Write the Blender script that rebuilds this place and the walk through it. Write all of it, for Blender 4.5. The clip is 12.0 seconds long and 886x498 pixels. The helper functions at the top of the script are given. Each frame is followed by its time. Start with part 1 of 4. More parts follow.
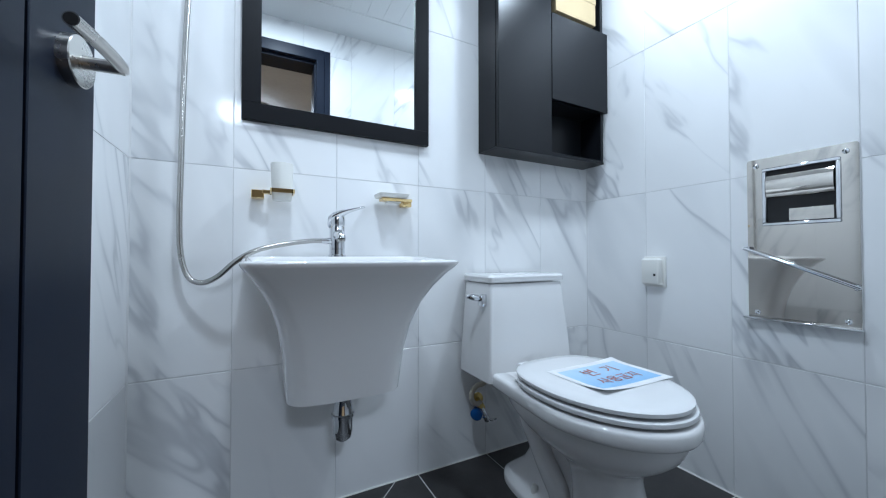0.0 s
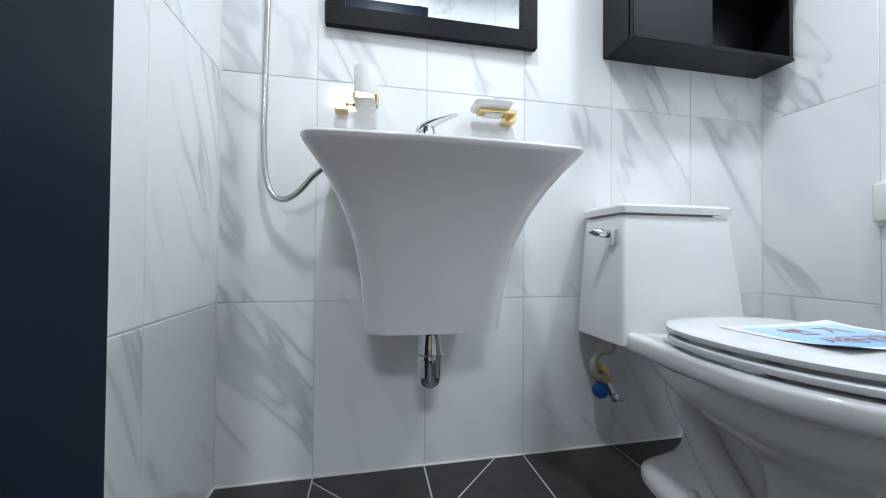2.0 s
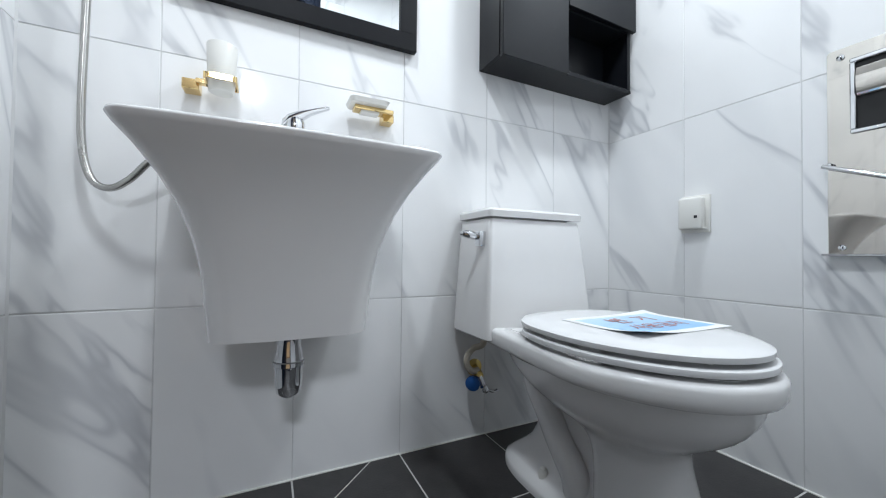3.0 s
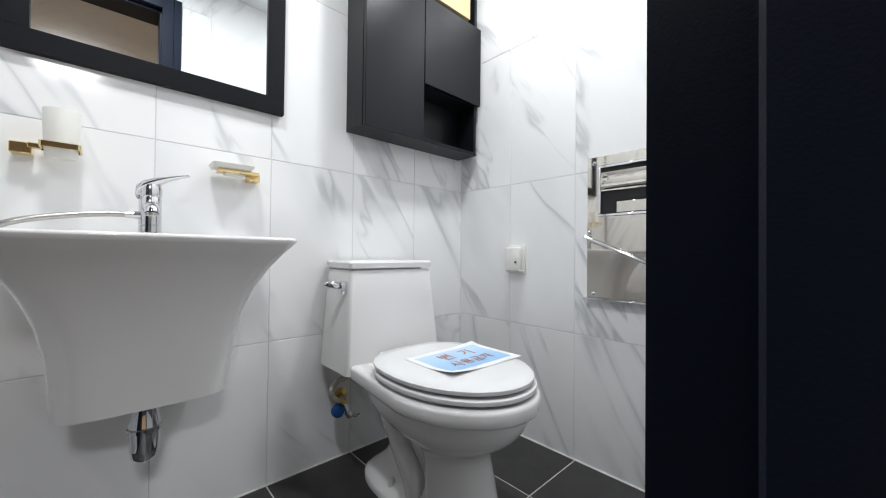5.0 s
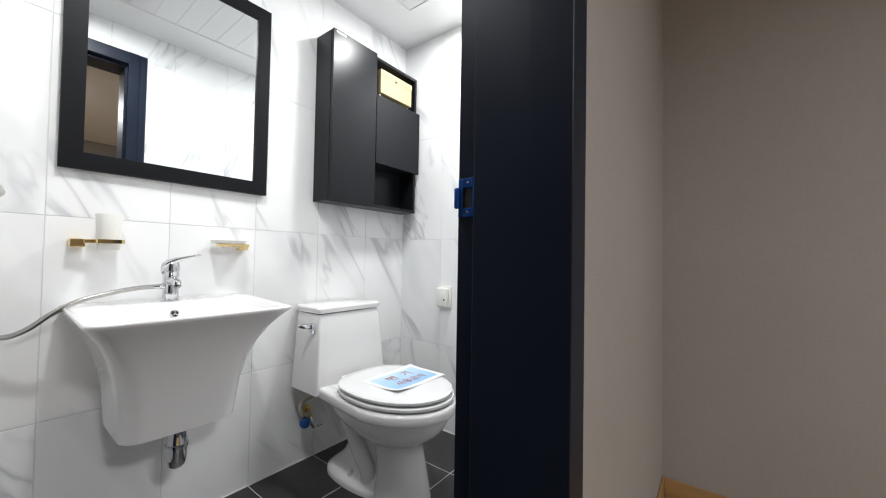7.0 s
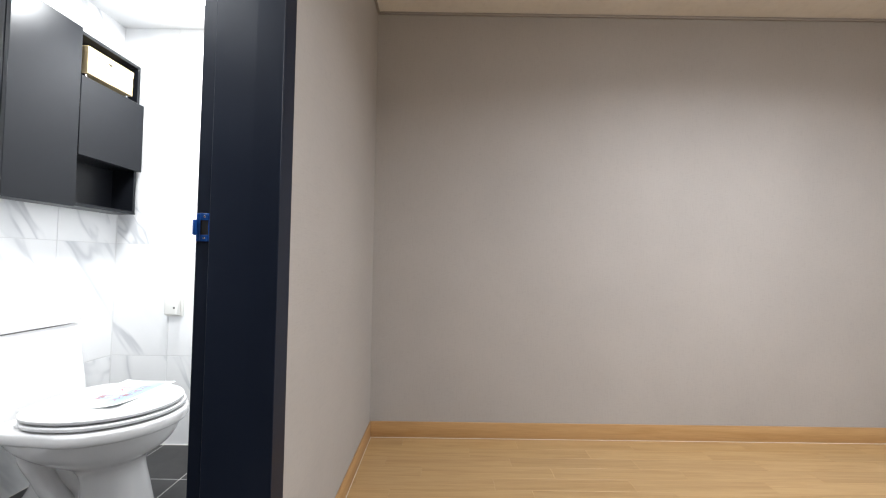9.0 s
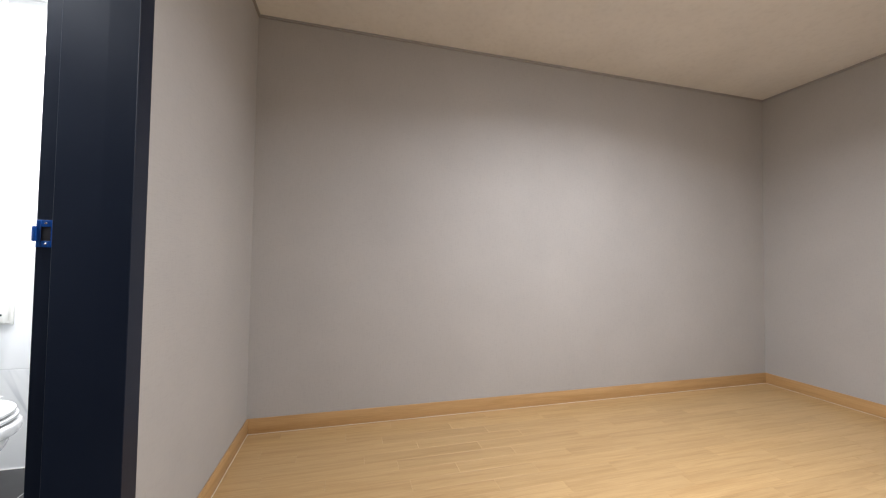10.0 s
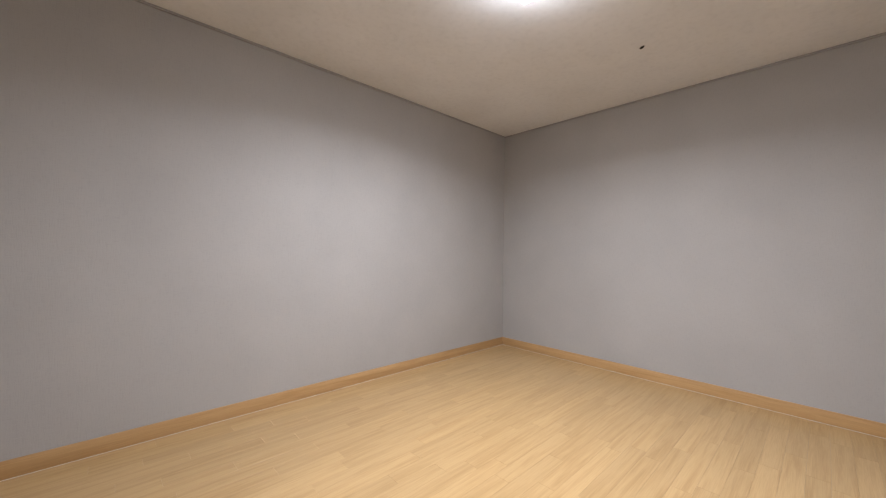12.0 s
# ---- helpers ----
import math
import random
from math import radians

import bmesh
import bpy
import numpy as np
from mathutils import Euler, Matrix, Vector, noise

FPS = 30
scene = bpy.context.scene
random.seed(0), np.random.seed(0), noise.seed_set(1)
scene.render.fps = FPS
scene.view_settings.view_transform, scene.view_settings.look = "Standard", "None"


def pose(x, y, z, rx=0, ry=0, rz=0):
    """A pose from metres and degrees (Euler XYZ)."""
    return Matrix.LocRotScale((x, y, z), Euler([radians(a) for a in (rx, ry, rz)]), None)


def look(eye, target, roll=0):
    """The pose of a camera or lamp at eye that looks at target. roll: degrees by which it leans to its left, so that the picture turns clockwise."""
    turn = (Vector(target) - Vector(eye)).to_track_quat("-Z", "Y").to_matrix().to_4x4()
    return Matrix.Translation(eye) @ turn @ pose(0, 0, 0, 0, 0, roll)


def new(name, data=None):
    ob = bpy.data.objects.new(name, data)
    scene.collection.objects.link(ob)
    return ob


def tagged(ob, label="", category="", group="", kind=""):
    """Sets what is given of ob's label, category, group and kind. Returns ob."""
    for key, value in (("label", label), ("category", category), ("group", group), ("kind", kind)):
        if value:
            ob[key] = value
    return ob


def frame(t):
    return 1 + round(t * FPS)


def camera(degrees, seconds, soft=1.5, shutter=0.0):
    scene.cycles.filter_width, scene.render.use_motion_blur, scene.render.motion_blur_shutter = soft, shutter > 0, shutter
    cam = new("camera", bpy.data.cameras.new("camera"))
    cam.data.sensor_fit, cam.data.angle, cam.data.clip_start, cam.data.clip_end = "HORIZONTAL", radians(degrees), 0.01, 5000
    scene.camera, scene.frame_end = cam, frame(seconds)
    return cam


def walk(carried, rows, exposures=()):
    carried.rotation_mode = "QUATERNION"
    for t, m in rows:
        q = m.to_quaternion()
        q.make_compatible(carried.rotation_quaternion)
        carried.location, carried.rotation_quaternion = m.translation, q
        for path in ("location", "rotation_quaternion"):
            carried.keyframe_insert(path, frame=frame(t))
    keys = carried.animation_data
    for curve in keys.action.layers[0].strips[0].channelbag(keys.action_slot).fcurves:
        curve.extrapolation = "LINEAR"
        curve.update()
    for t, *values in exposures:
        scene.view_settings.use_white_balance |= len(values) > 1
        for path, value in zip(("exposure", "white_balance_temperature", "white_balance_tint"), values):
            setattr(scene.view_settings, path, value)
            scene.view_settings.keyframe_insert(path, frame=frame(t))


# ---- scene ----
cam = camera(102.0, 12.0, soft=1.15)

PATH = [
    (0, (0.062, -1.232, 0.84), (0.986, 0.541, 0.874), -0.0),
    (0.5, (0.068, -1.134, 0.791), (0.697, 0.764, 0.826), 0.0),
    (1, (0.092, -1.079, 0.738), (0.491, 0.88, 0.773), 0.2),
    (1.5, (0.103, -1.036, 0.666), (0.422, 0.938, 0.703), 0.3),
    (2, (0.145, -1.016, 0.628), (0.542, 0.944, 0.658), 0.4),
    (2.5, (0.188, -1.011, 0.623), (0.805, 0.891, 0.654), 0.5),
    (3, (0.237, -1.038, 0.629), (1.107, 0.762, 0.665), 0.6),
    (3.5, (0.29, -1.088, 0.637), (1.398, 0.577, 0.681), 0.7),
    (5.5, (0.135, -1.332, 0.877), (1.497, 0.133, 0.896), 0.6),
    (6, (0.022, -1.417, 0.95), (1.356, 0.073, 0.962), 0.9),
    (6.5, (-0.066, -1.486, 0.986), (1.332, -0.056, 1.015), 1.0),
    (7, (-0.124, -1.556, 0.998), (1.465, -0.343, 1.043), 1.0),
    (7.2, (-0.155, -1.593, 1.0), (1.509, -0.486, 1.057), 0.9),
    (8.8, (-0.424, -1.757, 1.026), (1.57, -1.629, 1.103), 1.0),
    (9, (-0.453, -1.776, 1.027), (1.546, -1.779, 1.097), 0.8),
    (9.5, (-0.548, -1.832, 1.036), (1.432, -2.105, 1.102), 0.7),
    (10, (-0.692, -1.924, 1.049), (1.241, -2.432, 1.11), 0.8),
    (10.5, (-0.786, -1.981, 1.068), (1.074, -2.714, 1.115), 0.7),
    (11, (-0.841, -1.981, 1.06), (0.922, -2.924, 1.105), 0.9),
    (11.5, (-0.985, -2.043, 1.1), (0.668, -3.168, 1.121), 0.7),
    (11.7, (-0.971, -1.997, 1.113), (0.613, -3.218, 1.125), 0.8),
    (12, (-0.991, -1.975, 1.121), (0.466, -3.346, 1.134), 0.8),
]
walk(cam, [(t, look(eye, target, roll)) for t, eye, target, roll in PATH],
     exposures=[(0, -1.24, 5460, 5), (1.5, -1.02, 5850, 6), (2.5, -0.84, 6120, 8), (3.7, -1.00, 6250, 8), (5.3, -1.0, 6700, 10), (6, -0.9, 6750, 10), (7.2, -0.82, 6750, 10), (8.8, 0.10, 6600, 10), (10, 0.08, 6550, 11), (12, -0.02, 6350, 12)])

# ---------------------------------------------------------------- world and lamps
world = bpy.data.worlds.new("night")
scene.world = world
world.use_nodes = True
world.node_tree.nodes["Background"].inputs[0].default_value = (0.02, 0.022, 0.03, 1)
world.node_tree.nodes["Background"].inputs[1].default_value = 0.1


def area_lamp(name, place, size, watts, colour, shape="DISK", spread=math.pi):
    data = bpy.data.lights.new(name, "AREA")
    data.shape, data.size, data.energy, data.color = shape, size, watts, colour
    data.spread = spread
    ob = new(name, data)
    ob.location = place
    return ob


BATH_W, BED_W = 23.5, 59.0
BATH_LAMPS = ((0.18, -0.74), (1.22, -0.58))
for lx, ly in BATH_LAMPS:
    area_lamp("bath_light", (lx, ly, 2.272), 0.13, BATH_W, (0.93, 0.97, 1.0))
area_lamp("bedroom_light", (-0.10, -3.36, 2.405), 0.37, BED_W, (0.92, 0.945, 1.0), "SQUARE", radians(160))


# ---------------------------------------------------------------- materials
def material(name, rough=0.5, metal=0.0, coat=0.0, ior=1.5):
    m = bpy.data.materials.new(name)
    m.use_nodes = True
    b = m.node_tree.nodes["Principled BSDF"]
    b.inputs["Roughness"].default_value = rough
    b.inputs["Metallic"].default_value = metal
    b.inputs["Coat Weight"].default_value = coat
    b.inputs["IOR"].default_value = ior
    return m, m.node_tree.nodes, m.node_tree.links, b


def node(nodes, kind, **values):
    n = nodes.new(kind)
    for key, value in values.items():
        if key in n.inputs:
            n.inputs[key].default_value = value
    return n


def ramp(nodes, links, source, stops):
    r = nodes.new("ShaderNodeValToRGB")
    e = r.color_ramp.elements
    while len(e) < len(stops):
        e.new(0.5)
    for k, (at, col) in enumerate(stops):
        e[k].position = at
        e[k].color = (*col, 1) if len(col) == 3 else col
    links.new(source, r.inputs[0])
    return r


def mix(nodes, links, kind, fac, a, b):
    n = nodes.new("ShaderNodeMix")
    n.data_type, n.blend_type = "RGBA", kind
    if isinstance(fac, float):
        n.inputs[0].default_value = fac
    else:
        links.new(fac, n.inputs[0])
    for socket, v in ((n.inputs[6], a), (n.inputs[7], b)):
        if isinstance(v, tuple):
            socket.default_value = (*v, 1)
        else:
            links.new(v, socket)
    return n.outputs[2]


def bump(nodes, links, b, height, strength, distance):
    n = node(nodes, "ShaderNodeBump", Strength=strength, Distance=distance)
    links.new(height, n.inputs["Height"])
    links.new(n.outputs[0], b.inputs["Normal"])


def plain(name, colour, rough, metal=0.0, coat=0.0, scale=9.0, vary=0.06, rough_vary=0.06, grain=0.0, grain_scale=300.0):
    """A surface of one colour with soft unevenness in tone and gloss, and a fine grain."""
    m, nodes, links, b = material(name, rough, metal, coat)
    co = nodes.new("ShaderNodeTexCoord")
    n = node(nodes, "ShaderNodeTexNoise", Scale=scale, Detail=5.0, Roughness=0.6)
    links.new(co.outputs["Object"], n.inputs["Vector"])
    lo, hi = tuple(c * (1 - vary) for c in colour), tuple(min(1, c * (1 + vary)) for c in colour)
    r = ramp(nodes, links, n.outputs["Fac"], [(0.1, lo), (0.9, hi)])
    links.new(r.outputs[0], b.inputs["Base Color"])
    g = node(nodes, "ShaderNodeMapRange")
    g.inputs[3].default_value, g.inputs[4].default_value = max(0.02, rough - rough_vary), rough + rough_vary
    links.new(n.outputs["Fac"], g.inputs[0])
    links.new(g.outputs[0], b.inputs["Roughness"])
    if grain:
        f = node(nodes, "ShaderNodeTexNoise", Scale=grain_scale, Detail=2.0)
        links.new(co.outputs["Object"], f.inputs["Vector"])
        bump(nodes, links, b, f.outputs["Fac"], grain, 0.002)
    return m


def dull(m, level):
    """Lowers the strength of the surface's mirror-like part."""
    m.node_tree.nodes["Principled BSDF"].inputs["Specular IOR Level"].default_value = level
    return m


def marble_tile():
    """White glazed tile with grey diagonal veins, another stretch of stone on each tile."""
    m, nodes, links, b = material("marble_tile", 0.10)
    b.inputs["Specular IOR Level"].default_value = 0.42
    co, info = nodes.new("ShaderNodeTexCoord"), nodes.new("ShaderNodeObjectInfo")
    shift = node(nodes, "ShaderNodeVectorMath")
    shift.operation = "SCALE"
    shift.inputs[0].default_value = (37.0, 0.0, 53.0)
    links.new(info.outputs["Random"], shift.inputs["Scale"])
    add = nodes.new("ShaderNodeVectorMath")
    links.new(co.outputs["Object"], add.inputs[0])
    links.new(shift.outputs[0], add.inputs[1])
    turn = nodes.new("ShaderNodeVectorRotate")
    turn.rotation_type = "Y_AXIS"
    turn.inputs["Angle"].default_value = radians(29)
    links.new(add.outputs[0], turn.inputs["Vector"])

    def vein(scale, along, detail, distort, stops):
        mp = nodes.new("ShaderNodeMapping")
        mp.inputs["Scale"].default_value = (scale, scale, scale * along)
        links.new(turn.outputs[0], mp.inputs[0])
        n = node(nodes, "ShaderNodeTexNoise", Scale=1.0, Detail=detail, Roughness=0.62, Distortion=distort)
        links.new(mp.outputs[0], n.inputs["Vector"])
        return ramp(nodes, links, n.outputs["Fac"], stops).outputs[0]

    k, w = (0.0, 0.0, 0.0), (1.0, 1.0, 1.0)
    cloud = vein(2.2, 0.6, 3.0, 0.0, [(0.35, (0.835, 0.838, 0.842)), (0.65, (0.885, 0.886, 0.888))])
    smear = vein(3.8, 0.22, 2.2, 0.3, [(0.55, k), (0.86, w)])
    haze = mix(nodes, links, "MIX", smear, cloud, (0.72, 0.73, 0.742))
    mask = vein(3.6, 0.55, 2.0, 0.0, [(0.44, k), (0.64, w)])
    band = vein(2.7, 0.24, 3.2, 0.50, [(0.458, k), (0.496, w), (0.504, w), (0.534, k)])
    core = vein(2.7, 0.24, 3.8, 0.50, [(0.482, k), (0.498, w), (0.502, w), (0.516, k)])
    soft = mix(nodes, links, "MULTIPLY", 1.0, band, mask)
    sharp = mix(nodes, links, "MULTIPLY", 1.0, core, mask)
    veined = mix(nodes, links, "MIX", soft, haze, (0.70, 0.708, 0.722))
    links.new(mix(nodes, links, "MIX", sharp, veined, (0.575, 0.583, 0.602)), b.inputs["Base Color"])
    wave = node(nodes, "ShaderNodeTexNoise", Scale=7.0, Detail=1.0)
    links.new(add.outputs[0], wave.inputs["Vector"])
    bump(nodes, links, b, wave.outputs["Fac"], 0.05, 0.01)
    return m


def floor_tile_material():
    m, nodes, links, b = material("charcoal_tile", 0.42)
    co, info = nodes.new("ShaderNodeTexCoord"), nodes.new("ShaderNodeObjectInfo")
    n = node(nodes, "ShaderNodeTexNoise", Scale=14.0, Detail=8.0, Roughness=0.7)
    links.new(co.outputs["Object"], n.inputs["Vector"])
    r = ramp(nodes, links, n.outputs["Fac"], [(0.3, (0.022, 0.021, 0.022)), (0.7, (0.042, 0.040, 0.040))])
    tone = node(nodes, "ShaderNodeMapRange")
    tone.inputs[3].default_value, tone.inputs[4].default_value = 0.85, 1.15
    links.new(info.outputs["Random"], tone.inputs[0])
    links.new(mix(nodes, links, "MULTIPLY", 1.0, r.outputs[0], tone.outputs[0]), b.inputs["Base Color"])
    f = node(nodes, "ShaderNodeTexNoise", Scale=180.0, Detail=3.0)
    links.new(co.outputs["Object"], f.inputs["Vector"])
    bump(nodes, links, b, f.outputs["Fac"], 0.25, 0.002)
    return m


def wallpaper(name, colour, weave=0.35):
    """Matt woven-look wallpaper: a fine linen grid with faint blotches."""
    m, nodes, links, b = material(name, 0.82)
    co = nodes.new("ShaderNodeTexCoord")
    big = node(nodes, "ShaderNodeTexNoise", Scale=2.2, Detail=4.0)
    links.new(co.outputs["Object"], big.inputs["Vector"])
    heights = []
    for sx, sz in ((420.0, 26.0), (30.0, 420.0)):
        mp = nodes.new("ShaderNodeMapping")
        mp.inputs["Scale"].default_value = (sx, sx, sz)
        links.new(co.outputs["Object"], mp.inputs[0])
        n = node(nodes, "ShaderNodeTexNoise", Scale=1.0, Detail=2.0)
        links.new(mp.outputs[0], n.inputs["Vector"])
        heights.append(n.outputs["Fac"])
    weft = mix(nodes, links, "ADD", 1.0, heights[0], heights[1])
    tone = ramp(nodes, links, big.outputs["Fac"], [(0.3, tuple(c * 0.96 for c in colour)), (0.7, tuple(c * 1.04 for c in colour))])
    thread = ramp(nodes, links, weft, [(0.70, (0.91, 0.91, 0.91)), (1.05, (1.0, 1.0, 1.0))])
    links.new(mix(nodes, links, "MULTIPLY", 0.8, tone.outputs[0], thread.outputs[0]), b.inputs["Base Color"])
    bump(nodes, links, b, weft, weave, 0.001)
    return m


def wood(name, light, dark, rough, tile_random=True, grain=(26.0, 2.2)):
    """Oak print whose grain runs along the local y axis."""
    m, nodes, links, b = material(name, rough)
    co, info = nodes.new("ShaderNodeTexCoord"), nodes.new("ShaderNodeObjectInfo")
    shift = node(nodes, "ShaderNodeVectorMath")
    shift.operation = "SCALE"
    shift.inputs[0].default_value = (19.0, 31.0, 0.0) if tile_random else (0.0, 0.0, 0.0)
    links.new(info.outputs["Random"], shift.inputs["Scale"])
    add = nodes.new("ShaderNodeVectorMath")
    links.new(co.outputs["Object"], add.inputs[0])
    links.new(shift.outputs[0], add.inputs[1])

    def streak(across, along, detail, distort):
        mp = nodes.new("ShaderNodeMapping")
        mp.inputs["Scale"].default_value = (across, along, across)
        links.new(add.outputs[0], mp.inputs[0])
        n = node(nodes, "ShaderNodeTexNoise", Scale=1.0, Detail=detail, Roughness=0.6, Distortion=distort)
        links.new(mp.outputs[0], n.inputs["Vector"])
        return n.outputs["Fac"]

    broad = ramp(nodes, links, streak(grain[0], grain[1], 5.0, 0.6), [(0.34, dark), (0.56, light)])
    fine = ramp(nodes, links, streak(240.0, 7.0, 3.0, 0.0), [(0.35, (0.86, 0.84, 0.80)), (0.6, (1, 1, 1))])
    col = mix(nodes, links, "MULTIPLY", 0.7, broad.outputs[0], fine.outputs[0])
    tone = node(nodes, "ShaderNodeMapRange")
    tone.inputs[3].default_value, tone.inputs[4].default_value = 0.94, 1.05
    links.new(info.outputs["Random"], tone.inputs[0])
    links.new(mix(nodes, links, "MULTIPLY", 1.0, col, tone.outputs[0]), b.inputs["Base Color"])
    bump(nodes, links, b, fine.outputs[0], 0.08, 0.001)
    return m


def glow(name, colour, strength):
    m, nodes, links, b = material(name, 0.5)
    b.inputs["Base Color"].default_value = (0.8, 0.8, 0.8, 1)
    b.inputs["Emission Color"].default_value = (*colour, 1)
    b.inputs["Emission Strength"].default_value = strength
    return m


BATH_GLOW = glow("bath_glow", (0.93, 0.97, 1.0), 30.0)
TILE = marble_tile()
GROUT = plain("grout", (0.70, 0.70, 0.70), 0.85, vary=0.08, scale=20, grain=0.3)
FLOOR_TILE = floor_tile_material()
FLOOR_GROUT = plain("floor_grout", (0.60, 0.59, 0.58), 0.9, vary=0.15, scale=25, grain=0.3)
CERAMIC = plain("ceramic", (0.815, 0.808, 0.805), 0.07, coat=0.5, vary=0.01, rough_vary=0.02)
SEAT_PLASTIC = plain("seat_plastic", (0.81, 0.81, 0.815), 0.2, vary=0.015)
IVORY = plain("ivory_plastic", (0.80, 0.79, 0.75), 0.35, vary=0.02)
CHROME = plain("chrome", (0.70, 0.71, 0.73), 0.05, metal=1.0, vary=0.02, rough_vary=0.03)
STEEL = plain("steel", (0.64, 0.61, 0.565), 0.04, metal=1.0, vary=0.03, rough_vary=0.02, scale=4)
NICKEL = plain("nickel", (0.55, 0.53, 0.50), 0.27, metal=1.0, vary=0.04)
GOLD = plain("gold", (0.82, 0.62, 0.30), 0.09, metal=1.0, vary=0.03)
BRASS = plain("brass", (0.60, 0.45, 0.16), 0.3, metal=1.0)
FROST = plain("frosted_glass", (0.75, 0.74, 0.70), 0.35, vary=0.02)
NAVY = dull(plain("navy_film", (0.0092, 0.0145, 0.0290), 0.42, vary=0.10, scale=5, grain=0.06, grain_scale=700), 0.21)
BLACK = dull(plain("black_laminate", (0.0072, 0.0082, 0.0108), 0.29, vary=0.02, rough_vary=0.0, scale=3), 0.23)
FRAME_BLACK = dull(plain("black_wood_frame", (0.0063, 0.0068, 0.0090), 0.45, vary=0.1, scale=14, grain=0.1, grain_scale=400), 0.13)
# near-black for small dark parts, and for shade painted into openings
DARK = plain("dark_recess", (0.006, 0.006, 0.007), 0.6)
BLUE_FILM = plain("blue_film", (0.01, 0.075, 0.33), 0.2, vary=0.35, scale=60, grain=0.4, grain_scale=120)
BLUE_KNOB = plain("blue_plastic", (0.01, 0.09, 0.33), 0.3)
CARTON = plain("carton", (0.48, 0.375, 0.215), 0.75, vary=0.05, grain=0.1)
CEIL_PVC = plain("ceiling_pvc", (0.80, 0.805, 0.81), 0.24, vary=0.01, rough_vary=0.01)
RUBBER = plain("grey_braid", (0.55, 0.50, 0.42), 0.5, vary=0.2, scale=200)
PAPER_TAUPE = wallpaper("taupe_wallpaper", (0.402, 0.387, 0.371))
PAPER_CEIL = wallpaper("ceiling_wallpaper", (0.79, 0.785, 0.785), 0.2)
OAK = wood("oak_floor", (0.49, 0.325, 0.155), (0.415, 0.262, 0.116), 0.34, grain=(34.0, 1.5))
OAK_BASE = wood("oak_baseboard", (0.52, 0.325, 0.15), (0.44, 0.262, 0.11), 0.4, tile_random=False, grain=(30.0, 1.5))
PLASTER = plain("plaster", (0.5, 0.49, 0.48), 0.9)
# dark taupe: the shadow line under the ceiling is put into the moulding's colour
TRIM_TAUPE = plain("ceiling_trim", (0.34, 0.32, 0.31), 0.7)

mirror_m, _n, _l, _b = material("mirror_silver", 0.008, 1.0)
_b.inputs["Base Color"].default_value = (0.88, 0.90, 0.90, 1)
MIRROR = mirror_m


# ---------------------------------------------------------------- building helpers
def part(name, bm, mat, parent=None, label="", smooth=38):
    """Links a bmesh as one mesh object under a thing or a part."""
    me = bpy.data.meshes.new(name)
    bmesh.ops.recalc_face_normals(bm, faces=bm.faces)
    bm.to_mesh(me)
    bm.free()
    me.materials.append(mat)
    if smooth:
        me.polygons.foreach_set("use_smooth", [True] * len(me.polygons))
        me.set_sharp_from_angle(angle=radians(smooth))
    ob = new(name, me)
    if parent:
        ob.parent = parent
    if label:
        ob["label"] = label
    return ob


def empty(name, label, category, group="", kind=""):
    ob = new(name)
    ob.empty_display_size = 0.05
    return tagged(ob, label, category, group, kind)


def box(x0, x1, y0, y1, z0, z1, bevel=0.0, segs=1, bm=None):
    made = bmesh.new()
    bmesh.ops.create_cube(made, size=1)
    for v in made.verts:
        v.co = ((x0 + x1) / 2 + v.co.x * (x1 - x0), (y0 + y1) / 2 + v.co.y * (y1 - y0), (z0 + z1) / 2 + v.co.z * (z1 - z0))
    if bevel:
        bmesh.ops.bevel(made, geom=made.edges[:], offset=bevel, segments=segs, profile=0.5, affect="EDGES")
    return join(bm, made)


def join(bm, made):
    if bm is None:
        return made
    me = bpy.data.meshes.new("joined")
    made.to_mesh(me)
    made.free()
    bm.from_mesh(me)
    bpy.data.meshes.remove(me)
    return bm


def loft(rings, cap0=True, cap1=True, bm=None):
    made = bmesh.new()
    rows = [[made.verts.new(p) for p in ring] for ring in rings]
    n = len(rows[0])
    for a, b in zip(rows, rows[1:]):
        for k in range(n):
            made.faces.new((a[k], a[(k + 1) % n], b[(k + 1) % n], b[k]))
    if cap0:
        made.faces.new(rows[0][::-1])
    if cap1:
        made.faces.new(rows[-1])
    return join(bm, made)


def circle(c, r, n, u, v):
    c, u, v = Vector(c), Vector(u), Vector(v)
    return [c + r * (math.cos(2 * math.pi * k / n) * u + math.sin(2 * math.pi * k / n) * v) for k in range(n)]


def turned(base, axis, profile, n=24, bm=None):
    """A turned body: profile of (distance along the axis, radius)."""
    axis = Vector(axis).normalized()
    u = axis.orthogonal().normalized()
    v = axis.cross(u)
    return loft([circle(Vector(base) + axis * d, max(r, 1e-4), n, u, v) for d, r in profile], bm=bm)


def curve_points(points, steps):
    """Catmull-Rom through the points."""
    p = [Vector(q) for q in points]
    p = [2 * p[0] - p[1]] + p + [2 * p[-1] - p[-2]]
    out = []
    for a, b, c, d in zip(p, p[1:], p[2:], p[3:]):
        for k in range(steps):
            t = k / steps
            out.append(0.5 * (2 * b + (c - a) * t + (2 * a - 5 * b + 4 * c - d) * t * t + (3 * b - a - 3 * c + d) * t ** 3))
    return out + [p[-2]]


